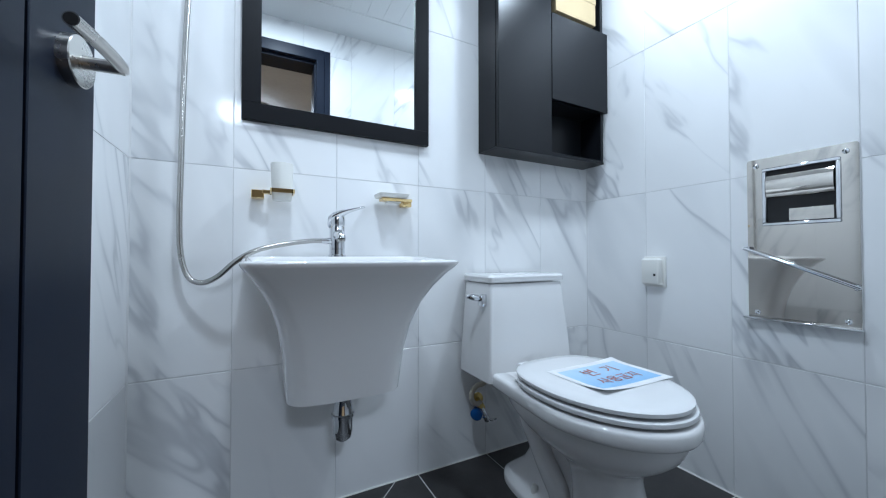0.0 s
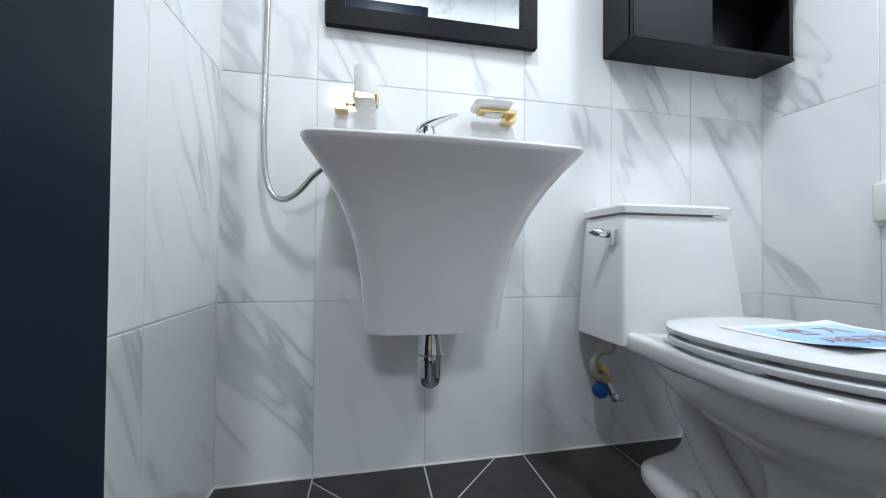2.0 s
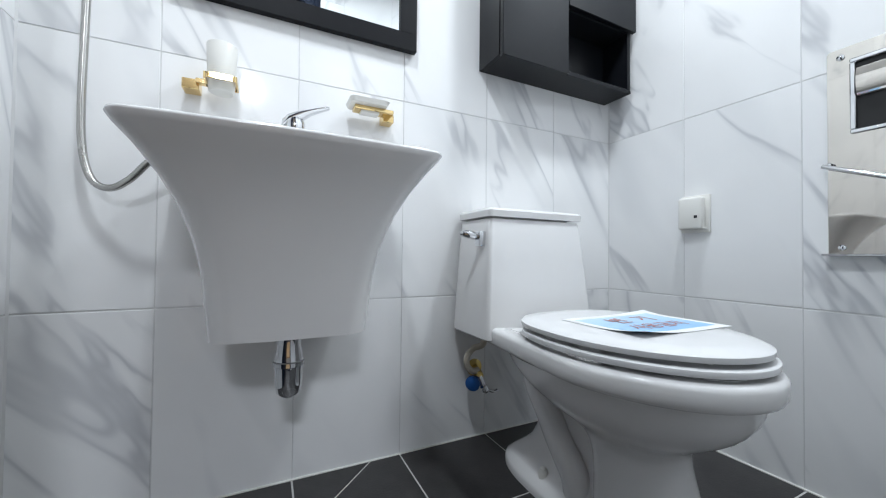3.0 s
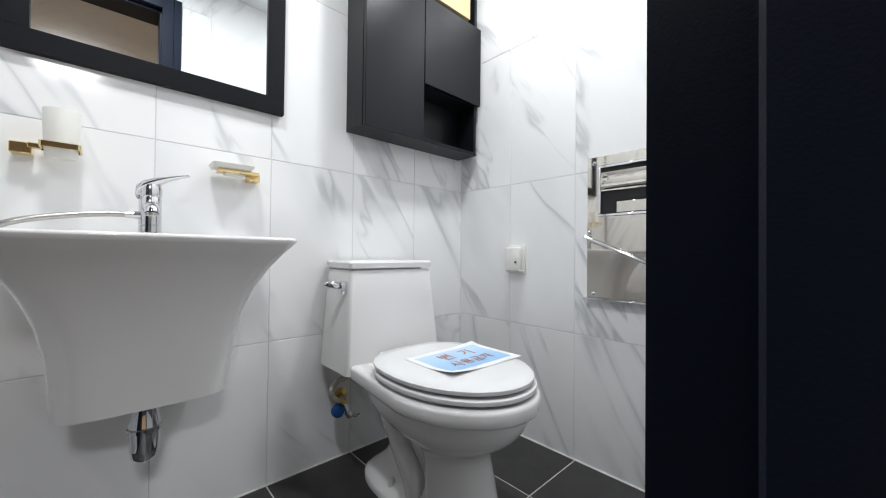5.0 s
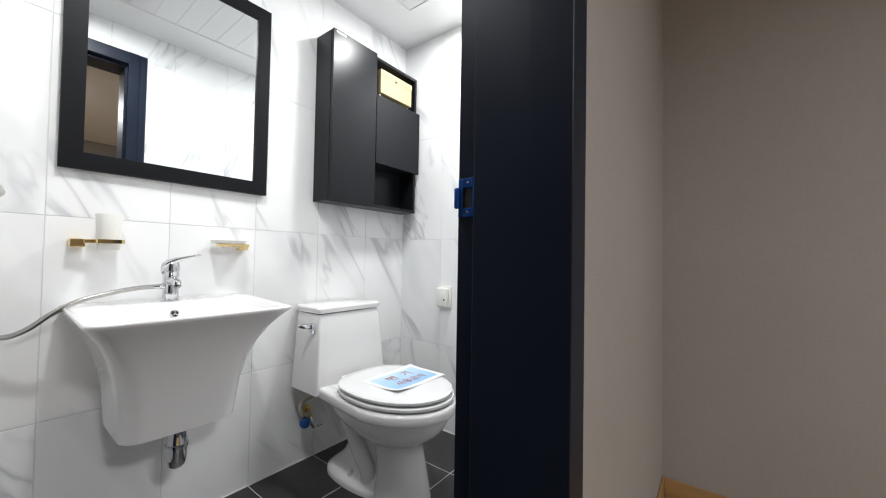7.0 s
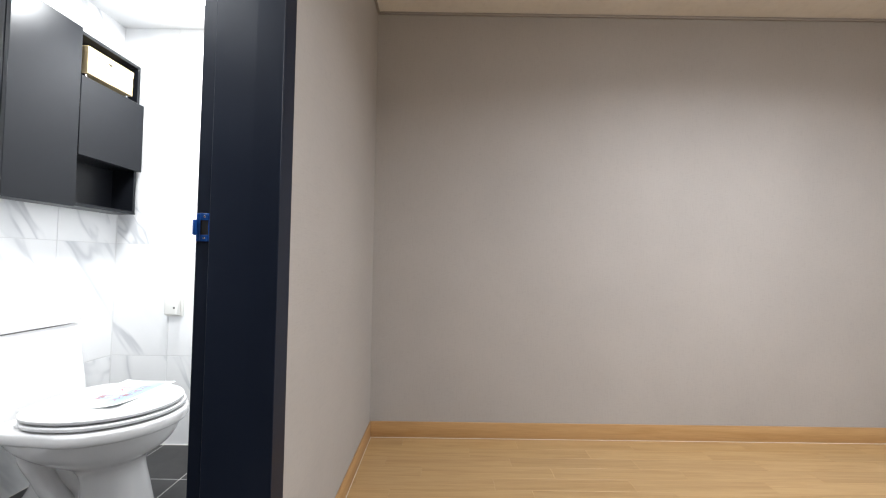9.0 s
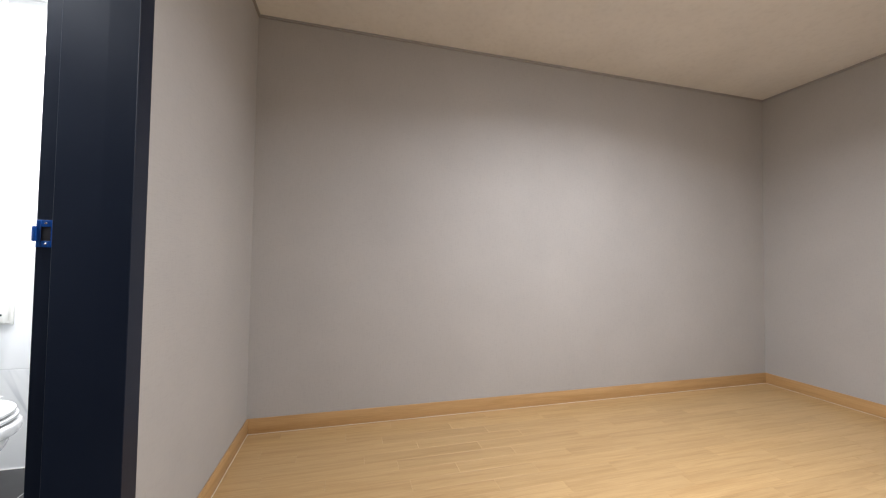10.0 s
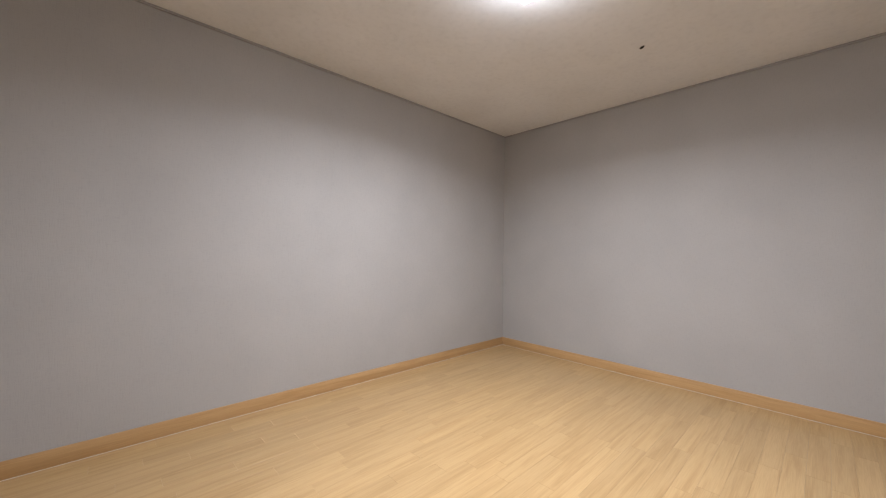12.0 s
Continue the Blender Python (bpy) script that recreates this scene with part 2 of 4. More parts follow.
def tube(points, radius, n=10, steps=8, bm=None, ribs=0.0):
    """A round bar along a smooth curve; radius may be a list along the points; ribs: ring relief."""
    path = curve_points(points, steps)
    rings, u = [], None
    for k, c in enumerate(path):
        d = (path[min(k + 1, len(path) - 1)] - path[max(k - 1, 0)]).normalized()
        u = d.orthogonal().normalized() if u is None else (u - d * u.dot(d)).normalized()
        if isinstance(radius, (list, tuple)):
            s = k / steps
            i = min(int(s), len(radius) - 2)
            r = radius[i] + (radius[i + 1] - radius[i]) * (s - i)
        else:
            r = radius
        rings.append(circle(c, r * (1 + (ribs if k % 2 else 0)), n, u, d.cross(u)))
    return loft(rings, bm=bm)


def even(points, step):
    """The curve through the points, walked at even steps."""
    fine = curve_points(points, 80)
    out, left = [fine[0]], step
    for a, b in zip(fine, fine[1:]):
        d = (b - a).length
        while d >= left:
            a = a.lerp(b, left / d)
            d -= left
            left = step
            out.append(a)
        left -= d
    return out


def round_rect(x0, x1, y0, y1, z, r, k=6, bow=0.0):
    """A level ring with rounded corners; bow pushes the low-y side out in its middle."""
    pts = []
    for cx, cy, a0 in ((x1 - r, y1 - r, 0), (x0 + r, y1 - r, 90), (x0 + r, y0 + r, 180), (x1 - r, y0 + r, 270)):
        for j in range(k + 1):
            a = radians(a0 + 90 * j / k)
            pts.append([cx + r * math.cos(a), cy + r * math.sin(a)])
        nx = {0: (x0 + r, y1), 90: (x0, y0 + r), 180: (x1 - r, y0), 270: (x1, y1 - r)}[a0]
        ex, ey = pts[-1]
        for j in range(1, 8):
            pts.append([ex + (nx[0] - ex) * j / 8, ey + (nx[1] - ey) * j / 8])
    mx, hx = (x0 + x1) / 2, (x1 - x0) / 2
    out = []
    for x, y in pts:
        f = max(0.0, ((y1 - y) / (y1 - y0) - 0.5) * 2)
        out.append(Vector((x, y - bow * f * (1 - ((x - mx) / hx) ** 2), z)))
    return out


def egg(cx, yb, yf, hw, z, back=0.62, n=40):
    """A level seat outline: blunt at the back (yb), round at the front (yf)."""
    ym = yb + (yf - yb) * 0.45
    out = []
    for k in range(n):
        a = 2 * math.pi * k / n
        c, s = math.cos(a), math.sin(a)
        if s < 0:
            out.append(Vector((cx + hw * c, ym + (ym - yf) * s, z)))
        else:
            e = 2 / 3.2
            out.append(Vector((cx + hw * math.copysign(abs(c) ** (e if back < 1 else 1), c) * (1 - (1 - back) * 0.25 * s), ym + (yb - ym) * s ** e, z)))
    return out


def wall_mesh(boxes, mats, pick):
    """Boxes joined in one mesh; pick(normal, centre) gives each face its material slot."""
    bm = bmesh.new()
    for b in boxes:
        box(*b, bm=bm)
    me = bpy.data.meshes.new("wall")
    bmesh.ops.recalc_face_normals(bm, faces=bm.faces)
    for f in bm.faces:
        f.material_index = pick(f.normal, f.calc_center_median())
    bm.to_mesh(me)
    bm.free()
    for m in mats:
        me.materials.append(m)
    return me


# ---------------------------------------------------------------- large structure
BF, BC = 0.030, 2.297          # bathroom floor and ceiling
RF, RC = 0.036, 2.485          # bedroom floor and ceiling
XL, XR, YD = -0.24, 1.50, -1.214   # bathroom: left wall, right wall, door wall
WX, WY, WS, WW = 1.606, -1.379, -5.402, -1.80   # bedroom: east, north, south, west faces
JL, JR = -0.225, 0.377         # door opening, rabbet faces
HEAD = 2.085

wall_north = tagged(new("wall_north", wall_mesh([(XL - 0.1, XR + 0.1, 0.0016, 0.11, 0.0, RC)], [GROUT], lambda n, c: 0)),
                    "bathroom wall with white marble-look tiles", "wall", kind="structure")
wall_east = tagged(new("wall_east", wall_mesh([(XR + 0.0016, XR + 0.1, WY + 0.03, 0.0016, 0.0, RC)], [GROUT], lambda n, c: 0)),
                   "bathroom side wall with white marble-look tiles", "wall", kind="structure")
wall_west = tagged(new("wall_west", wall_mesh([(XL - 0.1, XL - 0.0016, YD - 0.0016, 0.0016, 0.0, RC)], [GROUT], lambda n, c: 0)),
                   "bathroom side wall with white marble-look tiles", "wall", kind="structure")
wall_door = tagged(new("wall_door", wall_mesh([
    (WW - 0.1, JL - 0.03, WY, YD - 0.0016, 0.0, RC), (0.42, WX + 0.1, WY, YD - 0.0016, 0.0, RC),
    (JL - 0.03, 0.42, WY, YD - 0.0016, HEAD + 0.03, RC)],
    [PAPER_TAUPE, GROUT], lambda n, c: 1 if n.y > 0.5 else 0)),
    "wall between the rooms, tiled inside, taupe wallpaper outside", "wall", kind="structure")
wall_bed_east = tagged(new("wall_bedroom_east", wall_mesh([(WX, WX + 0.12, WS - 0.1, WY, 0.0, RC)], [PAPER_TAUPE], lambda n, c: 0)),
                       "long bedroom wall in taupe wallpaper", "wall", kind="structure")
wall_bed_south = tagged(new("wall_bedroom_south", wall_mesh([(WW - 0.1, WX, WS - 0.12, WS, 0.0, RC)], [PAPER_TAUPE], lambda n, c: 0)),
                        "bedroom end wall in taupe wallpaper", "wall", kind="structure")
wall_bed_west = tagged(new("wall_bedroom_west", wall_mesh([(WW - 0.1, WW, WS, WY, 0.0, RC)], [PAPER_TAUPE], lambda n, c: 0)),
                       "bedroom side wall in taupe wallpaper", "wall", kind="structure")
bath_floor = tagged(new("floor_bathroom", wall_mesh([(XL - 0.1, XR + 0.1, WY + 0.19, 0.1, -0.08, BF - 0.0016)], [FLOOR_GROUT], lambda n, c: 0)),
                    "dark charcoal tiled bathroom floor", "floor", kind="structure")
bed_floor = tagged(new("floor_bedroom", wall_mesh([(WW - 0.1, WX + 0.1, WS - 0.1, WY + 0.05, -0.08, RF - 0.005)], [PLASTER], lambda n, c: 0)),
                   "light oak laminate bedroom floor", "floor", kind="structure")
bed_ceiling = tagged(new("ceiling_bedroom", wall_mesh([(WW - 0.1, WX + 0.12, WS - 0.12, WY + 0.2, RC, RC + 0.1)], [PAPER_CEIL], lambda n, c: 0)),
                     "pale papered bedroom ceiling", "ceiling", kind="structure")


def bathroom_ceiling():
    """Plastic ceiling: a flat border round a field of narrow boards with open joints."""
    bm = bmesh.new()
    x0, x1, y0, y1 = XL + 0.26, XR - 0.26, YD + 0.265, -0.265
    for b in ((XL - 0.02, XR + 0.02, y1, 0.02), (XL - 0.02, XR + 0.02, YD - 0.02, y0), (XL - 0.02, x0, y0, y1), (x1, XR + 0.02, y0, y1)):
        box(b[0], b[1], b[2], b[3], BC, BC + 0.03, bm=bm)
    n = round((x1 - x0) / 0.1)
    w = (x1 - x0) / n
    for k in range(n):
        box(x0 + k * w + 0.0007, x0 + (k + 1) * w - 0.0007, y0 + 0.001, y1 - 0.001, BC + 0.003, BC + 0.03, 0.0010, bm=bm)
    box(XL - 0.1, XR + 0.1, YD - 0.1, 0.1, BC + 0.0050, BC + 0.06, bm=bm)
    return tagged(part("ceiling_bathroom", bm, CEIL_PVC, smooth=30), "white plastic board ceiling over the bathroom", "ceiling", kind="structure")


bathroom_ceiling()


# ---------------------------------------------------------------- door frame, leaf and trims
def door_frame():
    """Navy frame with a rabbet on the bathroom side, stop, and slim casings on both faces."""
    thing = empty("door_frame", "dark navy wrapped door frame round the bathroom doorway", "door frame", kind="structure")
    ys, yb, yo = -1.241, -1.210, -1.402
    strike = [(JR, -1.2055), (JR, -1.241), (0.368, -1.241), (0.366, -1.243), (0.366, -1.337), (0.3683, -1.399), (0.3695, -1.400), (0.430, -1.3995), (0.433, -1.398), (0.433, WY + 0.004), (0.425, WY + 0.004), (0.425, -1.2055)]
    part("jamb", loft([[Vector((x, y, z)) for x, y in strike] for z in (0.0, HEAD + 0.0715)]), NAVY, thing, smooth=0)
    part("casing", box(0.4255, 0.462, YD - 0.008, YD + 0.008, 0.0, HEAD + 0.072, 0.003), NAVY, thing)
    part("casing", box(0.4335, 0.446, WY - 0.016, WY + 0.004, 0.0, HEAD + 0.07, 0.002), NAVY, thing)
    xs = JL + 0.016
    bm = bmesh.new()
    box(JL - 0.045, JL, -1.36, yb, 0.0, HEAD + 0.05, 0.002, bm=bm)
    box(JL - 0.045, xs, -1.346, ys, 0.0, HEAD, 0.002, bm=bm)
    box(JL - 0.045, xs - 0.004, yo, -1.34, 0.0, HEAD + 0.05, 0.002, bm=bm)
    part("jamb", bm, NAVY, thing)
    part("casing", box(XL - 0.004, JL, YD - 0.006, yb + 0.004, 0.0, HEAD + 0.07, 0.003), NAVY, thing)
    part("casing", box(xs - 0.078, xs - 0.004, yo - 0.001, WY + 0.004, 0.0, HEAD + 0.07, 0.003), NAVY, thing)
    bm = bmesh.new()
    box(JL, JR, -1.36, YD - 0.003, HEAD, HEAD + 0.05, 0.002, bm=bm)
    box(JL, JR, yo + 0.002, ys, HEAD - 0.014, HEAD + 0.045, 0.002, bm=bm)
    part("head", bm, NAVY, thing)
    part("casing", box(JL, 0.425, YD - 0.006, YD + 0.0075, HEAD + 0.002, HEAD + 0.072, 0.003), NAVY, thing)
    part("casing", box(JL, JR, yo - 0.0005, WY + 0.004, HEAD - 0.012, HEAD + 0.069, 0.003), NAVY, thing)
    part("sill", box(JL - 0.03, JR + 0.03, yo, YD - 0.002, 0.0, RF + 0.006, 0.004), NAVY, thing)
    # strike plate under blue protective film
    bm = bmesh.new()
    x = JR - 0.0025
    for y0, y1, z0, z1 in ((-1.2405, -1.234, 1.066, 1.131), (-1.215, -1.206, 1.066, 1.131), (-1.234, -1.215, 1.066, 1.081), (-1.234, -1.215, 1.115, 1.131)):
        box(x, JR + 0.001, y0, y1, z0, z1, 0.0008, bm=bm)
    box(x - 0.006, JR - 0.001, -1.209, -1.2005, 1.080, 1.116, 0.003, 2, bm=bm)
    plate = part("strike_plate", bm, BLUE_FILM, thing, "strike plate still covered in blue film")
    # dark block painted as the shade inside the latch opening
    part("latch_hole_shade", box(x + 0.0018, JR + 0.0015, -1.234, -1.215, 1.081, 1.115), DARK, plate)
    for z in (1.0735, 1.1235):
        part("screw", turned((x - 0.0006, -1.2245, z), (1, 0, 0), [(0, 0.002), (0.0012, 0.0032)], 10), NICKEL, plate)


door_frame()


def door_leaf():
    """Leaf swung open into the bathroom: local x along the leaf from the hinge, local -y its seen face."""
    hinge, free = Vector((-0.213, -1.203, 0)), Vector((-0.150, -0.533, 0))
    d = free - hinge
    w = d.length
    thing = empty("door", "open dark navy bathroom door with a vertical groove", "door", kind="structure")
    thing.matrix_world = Matrix.Translation(hinge) @ Matrix.Rotation(math.atan2(d.y, d.x), 4, "Z")
    z0, z1, g = RF + 0.012, HEAD - 0.018, w - 0.142
    bm = bmesh.new()
    box(0, g - 0.003, 0, 0.035, z0, z1, 0.0015, bm=bm)
    box(g + 0.003, w, 0, 0.035, z0, z1, 0.0015, bm=bm)
    box(g - 0.006, g + 0.006, 0.006, 0.029, z0 + 0.001, z1 - 0.001, bm=bm)
    part("leaf", bm, NAVY, thing)
    for face in (0, 1):
        s = -1 if face == 0 else 1
        y = 0.0 if face == 0 else 0.035
        hx, hz = w - 0.062, 1.094
        handle = part("handle", turned((hx, y - s * 0.001, hz), (0, s, 0), [(0, 0.033), (0.013, 0.033), (0.0145, 0.0318), (0.0145, 0.010)], 32), NICKEL, thing, "brushed steel lever handle on a round rose")
        if face == 1:
            continue
        part("neck", turned((hx, y + s * 0.013, hz), (0, s, 0), [(0, 0.0085), (0.041, 0.0085), (0.045, 0.0082)], 16), NICKEL, handle)
        part("lever", tube([(hx + 0.008, y + s * 0.053, hz), (hx - 0.004, y + s * 0.055, hz), (hx - 0.02, y + s * 0.056, hz), (hx - 0.065, y + s * 0.055, hz), (hx - 0.115, y + s * 0.052, hz - 0.002)],
                           [0.0066, 0.0078, 0.0080, 0.0080, 0.0080], 18), NICKEL, handle)
        part("end_cap", turned((hx - 0.114, y + s * 0.052, hz - 0.002), (-1, -0.04 * s, 0), [(0, 0.0066), (0.0016, 0.0066)], 16), DARK, handle)
    for z in (0.3, 1.05, 1.85):
        part("hinge", turned((-0.004, -0.006, z), (0, 0, 1), [(0, 0.006), (0.09, 0.006)], 12), NICKEL, thing)
    part("latch", box(w - 0.001, w + 0.002, 0.006, 0.029, 1.02, 1.17, 0.001), NICKEL, thing)


door_leaf()


def baseboard(name, x0, x1, y0, y1, along):
    """Oak skirting with a rounded top edge, grain along its length."""
    if along == "y":
        bm = box(-(x1 - x0) / 2, (x1 - x0) / 2, -(y1 - y0) / 2, (y1 - y0) / 2, 0, 0.088, 0.003, 2)
        ob = part(name, bm, OAK_BASE)
        ob.matrix_world = pose((x0 + x1) / 2, (y0 + y1) / 2, RF)
    else:
        bm = box(-(y1 - y0) / 2, (y1 - y0) / 2, -(x1 - x0) / 2, (x1 - x0) / 2, 0, 0.088, 0.003, 2)
        ob = part(name, bm, OAK_BASE)
        ob.matrix_world = pose((x0 + x1) / 2, (y0 + y1) / 2, RF, 0, 0, 90)
    s = (y1 - y0) / 2 if along == "y" else (x1 - x0) / 2
    d = 0.0045 if (along == "y" and x0 > 0) or (along == "x" and y0 > -3) else -0.0045
    bead = box(-d - 0.001, -d + 0.001, -s, s, 0.0, 0.0014) if along == "y" else box(-s, s, -d - 0.001, -d + 0.001, 0.0, 0.0014)
    b = part("sealant_bead", bead, IVORY, ob, "thin pale sealant line")
    if along == "x":
        b.matrix_basis = pose(0, 0, 0, 0, 0, -90)
    return tagged(ob, "oak-coloured wooden skirting along the wall", "baseboard", kind="structure")


baseboard("baseboard", WX - 0.009, WX - 0.0005, WS + 0.009, WY - 0.009, "y")
baseboard("baseboard", WW + 0.009, WX - 0.0005, WS + 0.0005, WS + 0.009, "x")
baseboard("baseboard", 0.4465, WX - 0.0005, WY - 0.009, WY - 0.0005, "x")
baseboard("baseboard", WW + 0.0005, JL - 0.065, WY - 0.009, WY - 0.0005, "x")
baseboard("baseboard", WW + 0.0005, WW + 0.009, WS + 0.009, WY - 0.009, "y")


def ceiling_trim(x0, x1, y0, y1):
    ob = part("trim", box(x0, x1, y0, y1, RC - 0.016, RC - 0.0005, 0.003), TRIM_TAUPE)
    return tagged(ob, "thin moulding where wall meets ceiling", "trim", kind="structure")


ceiling_trim(WX - 0.012, WX - 0.0005, WS + 0.012, WY - 0.012)
ceiling_trim(WW + 0.001, WX - 0.0005, WS + 0.0005, WS + 0.012)
ceiling_trim(WW + 0.001, WX - 0.0005, WY - 0.012, WY - 0.0005)


# ---------------------------------------------------------------- lamps
def bath_lamp(x, y):
    thing = empty("ceiling_light", "small round white downlight set in the bathroom ceiling", "ceiling light", "bathroom downlights")
    part("housing", turned((x, y, BC + 0.001), (0, 0, -1), [(0, 0.088), (0.007, 0.088), (0.012, 0.082), (0.012, 0.072), (0.006, 0.070)], 48), CEIL_PVC, thing, "white trim ring")
    part("diffuser", turned((x, y, BC - 0.004), (0, 0, -1), [(0, 0.070), (0.010, 0.069), (0.015, 0.062), (0.017, 0.0)], 48), BATH_GLOW, thing, "lit milky diffuser")


def bedroom_lamp():
    thing = empty("ceiling_light", "square white lit ceiling light in the bedroom", "ceiling light")
    part("housing", box(-0.30, 0.10, -3.56, -3.16, RC - 0.035, RC - 0.0005, 0.006, 2), plain("lamp_housing", (0.35, 0.33, 0.31), 0.4), thing)
    part("diffuser", box(-0.292, 0.092, -3.552, -3.168, RC - 0.078, RC - 0.034, 0.018, 3), glow("bed_glow", (0.92, 0.945, 1.0), 45.0), thing, "lit milky diffuser")


for lx, ly in BATH_LAMPS:
    bath_lamp(lx, ly)
bedroom_lamp()


def oblong_fitting():
    """A small flat oblong fitting under the ceiling: a low rim round a dark core."""
    thing = empty("ceiling_fitting", "small dark oblong fitting on the pale bedroom ceiling", "ceiling fitting")
    thing.matrix_world = pose(-0.162, -4.530, RC, 0, 0, -35)
    outline = lambda s, z: [Vector((0.019 * s * math.cos(2 * math.pi * k / 20), 0.010 * s * math.sin(2 * math.pi * k / 20), z)) for k in range(20)]
    part("rim", loft([outline(1.15, 0.0), outline(1.1, -0.002), outline(0.95, -0.0022)]), TRIM_TAUPE, thing)
    part("core", loft([outline(0.92, -0.001), outline(0.85, -0.006), outline(0.5, -0.009)]), DARK, thing, "dark centre")


oblong_fitting()


# ---------------------------------------------------------------- mirror
def wall_mirror():
    x0, x1, z0, z1, f = -0.610, 0.0, 0.0, 0.790, 0.052
    thing = empty("mirror", "rectangular wall mirror in a broad flat black frame", "mirror")
    thing.matrix_world = pose(0.630, -0.0055, 1.247, 0.18, 0, -0.5)
    for name, b in (("rail", (x0, x1, z0, z0 + f)), ("rail", (x0, x1, z1 - f, z1)), ("stile", (x0, x0 + f, z0 + f, z1 - f)), ("stile", (x1 - f, x1, z0 + f, z1 - f))):
        part(name, box(b[0], b[1], -0.021, -0.0005, b[2], b[3], 0.0005), FRAME_BLACK, thing)
    bm = bmesh.new()
    box(x0 + f - 0.004, x1 - f + 0.004, -0.012, -0.006, z0 + f - 0.004, z1 - f + 0.004, bm=bm)
    part("glass", bm, MIRROR, thing, "clear silvered mirror glass", smooth=0)


wall_mirror()


# ---------------------------------------------------------------- wall cabinet
def wall_cabinet():
    x0, x1, z0, z1, yb, yf, t = 0.868, 1.472, 1.255, 2.060, -0.0005, -0.118, 0.016
    xm = 1.136
    thing = empty("wall_cabinet", "matt black wall cabinet with two open niches", "cabinet")
    for name, b in (("side_panel", (x0, x0 + t, yf, yb, z0, z1)), ("side_panel", (x1 - t, x1, yf, yb, z0, z1)),
                    ("divider", (xm - t / 2, xm + t / 2, yf, yb, z0 + t, z1 - t)),
                    ("top_panel", (x0 + t, x1 - t, yf, yb, z1 - t, z1)), ("bottom_panel", (x0 + t, x1 - t, yf, yb, z0, z0 + t)),
                    ("shelf", (xm + t / 2, x1 - t, yf + 0.004, yb, 1.487, 1.487 + t)), ("shelf", (xm + t / 2, x1 - t, yf + 0.004, yb, 1.845, 1.845 + t)),
                    ("back_panel", (x0 + t, x1 - t, -0.006, yb - 0.001, z0 + t, z1 - t))):
        part(name, box(*b, 0.0008), BLACK, thing)
    part("door", box(x0 + 0.002, xm + 0.004, yf - 0.018, yf - 0.0015, z0 - 0.006, z1 + 0.004, 0.0015), BLACK, thing, "tall matt black door")
    part("flap_door", box(xm + 0.007, x1 + 0.010, yf - 0.018, yf - 0.0015, 1.487, 1.850, 0.0015), BLACK, thing, "flap door between the niches")
    part("edge_strip", box(xm + 0.012, x1, yf - 0.003, yf + 0.0005, z0, z0 + 0.010, 0.0008), BLACK, thing)
    for k, (a, w) in enumerate(((0.884, 0.010), (0.897, 0.016), (0.916, 0.012), (0.931, 0.008))):
        part("label_bar", box(a, a + w, yf - 0.0186, yf - 0.0178, z1 - 0.012, z1 - 0.004), IVORY, thing, "pale mark at the door's top edge")
    for x in (1.185, 1.40):
        part("hinge_arm", box(x - 0.005, x + 0.005, -0.112, -0.03, 1.8612, 1.876, 0.002), CHROME, thing, "small chrome hinge arm")


wall_cabinet()


def carton_box():
    thing = empty("carton", "small cream cardboard box with a tucked lid", "box")
    thing.matrix_world = pose(1.290, -0.066, 1.8765)
    part("body", box(-0.112, 0.130, -0.058, 0.05, 0.0, 0.118, 0.0015), CARTON, thing)
    part("lid", box(-0.114, 0.132, -0.060, 0.051, 0.096, 0.128, 0.002), CARTON, thing)
    # dark triangle laid on the front, painting the shade of a finger notch
    bm = bmesh.new()
    pts = [(-0.011, -0.0605, 0.099), (0.011, -0.0605, 0.099), (0.0, -0.0605, 0.088)]
    loft([[Vector(p) for p in pts], [Vector((x, y + 0.003, z)) for x, y, z in pts]], bm=bm)
    part("finger_notch_shade", bm, DARK, thing)


carton_box()


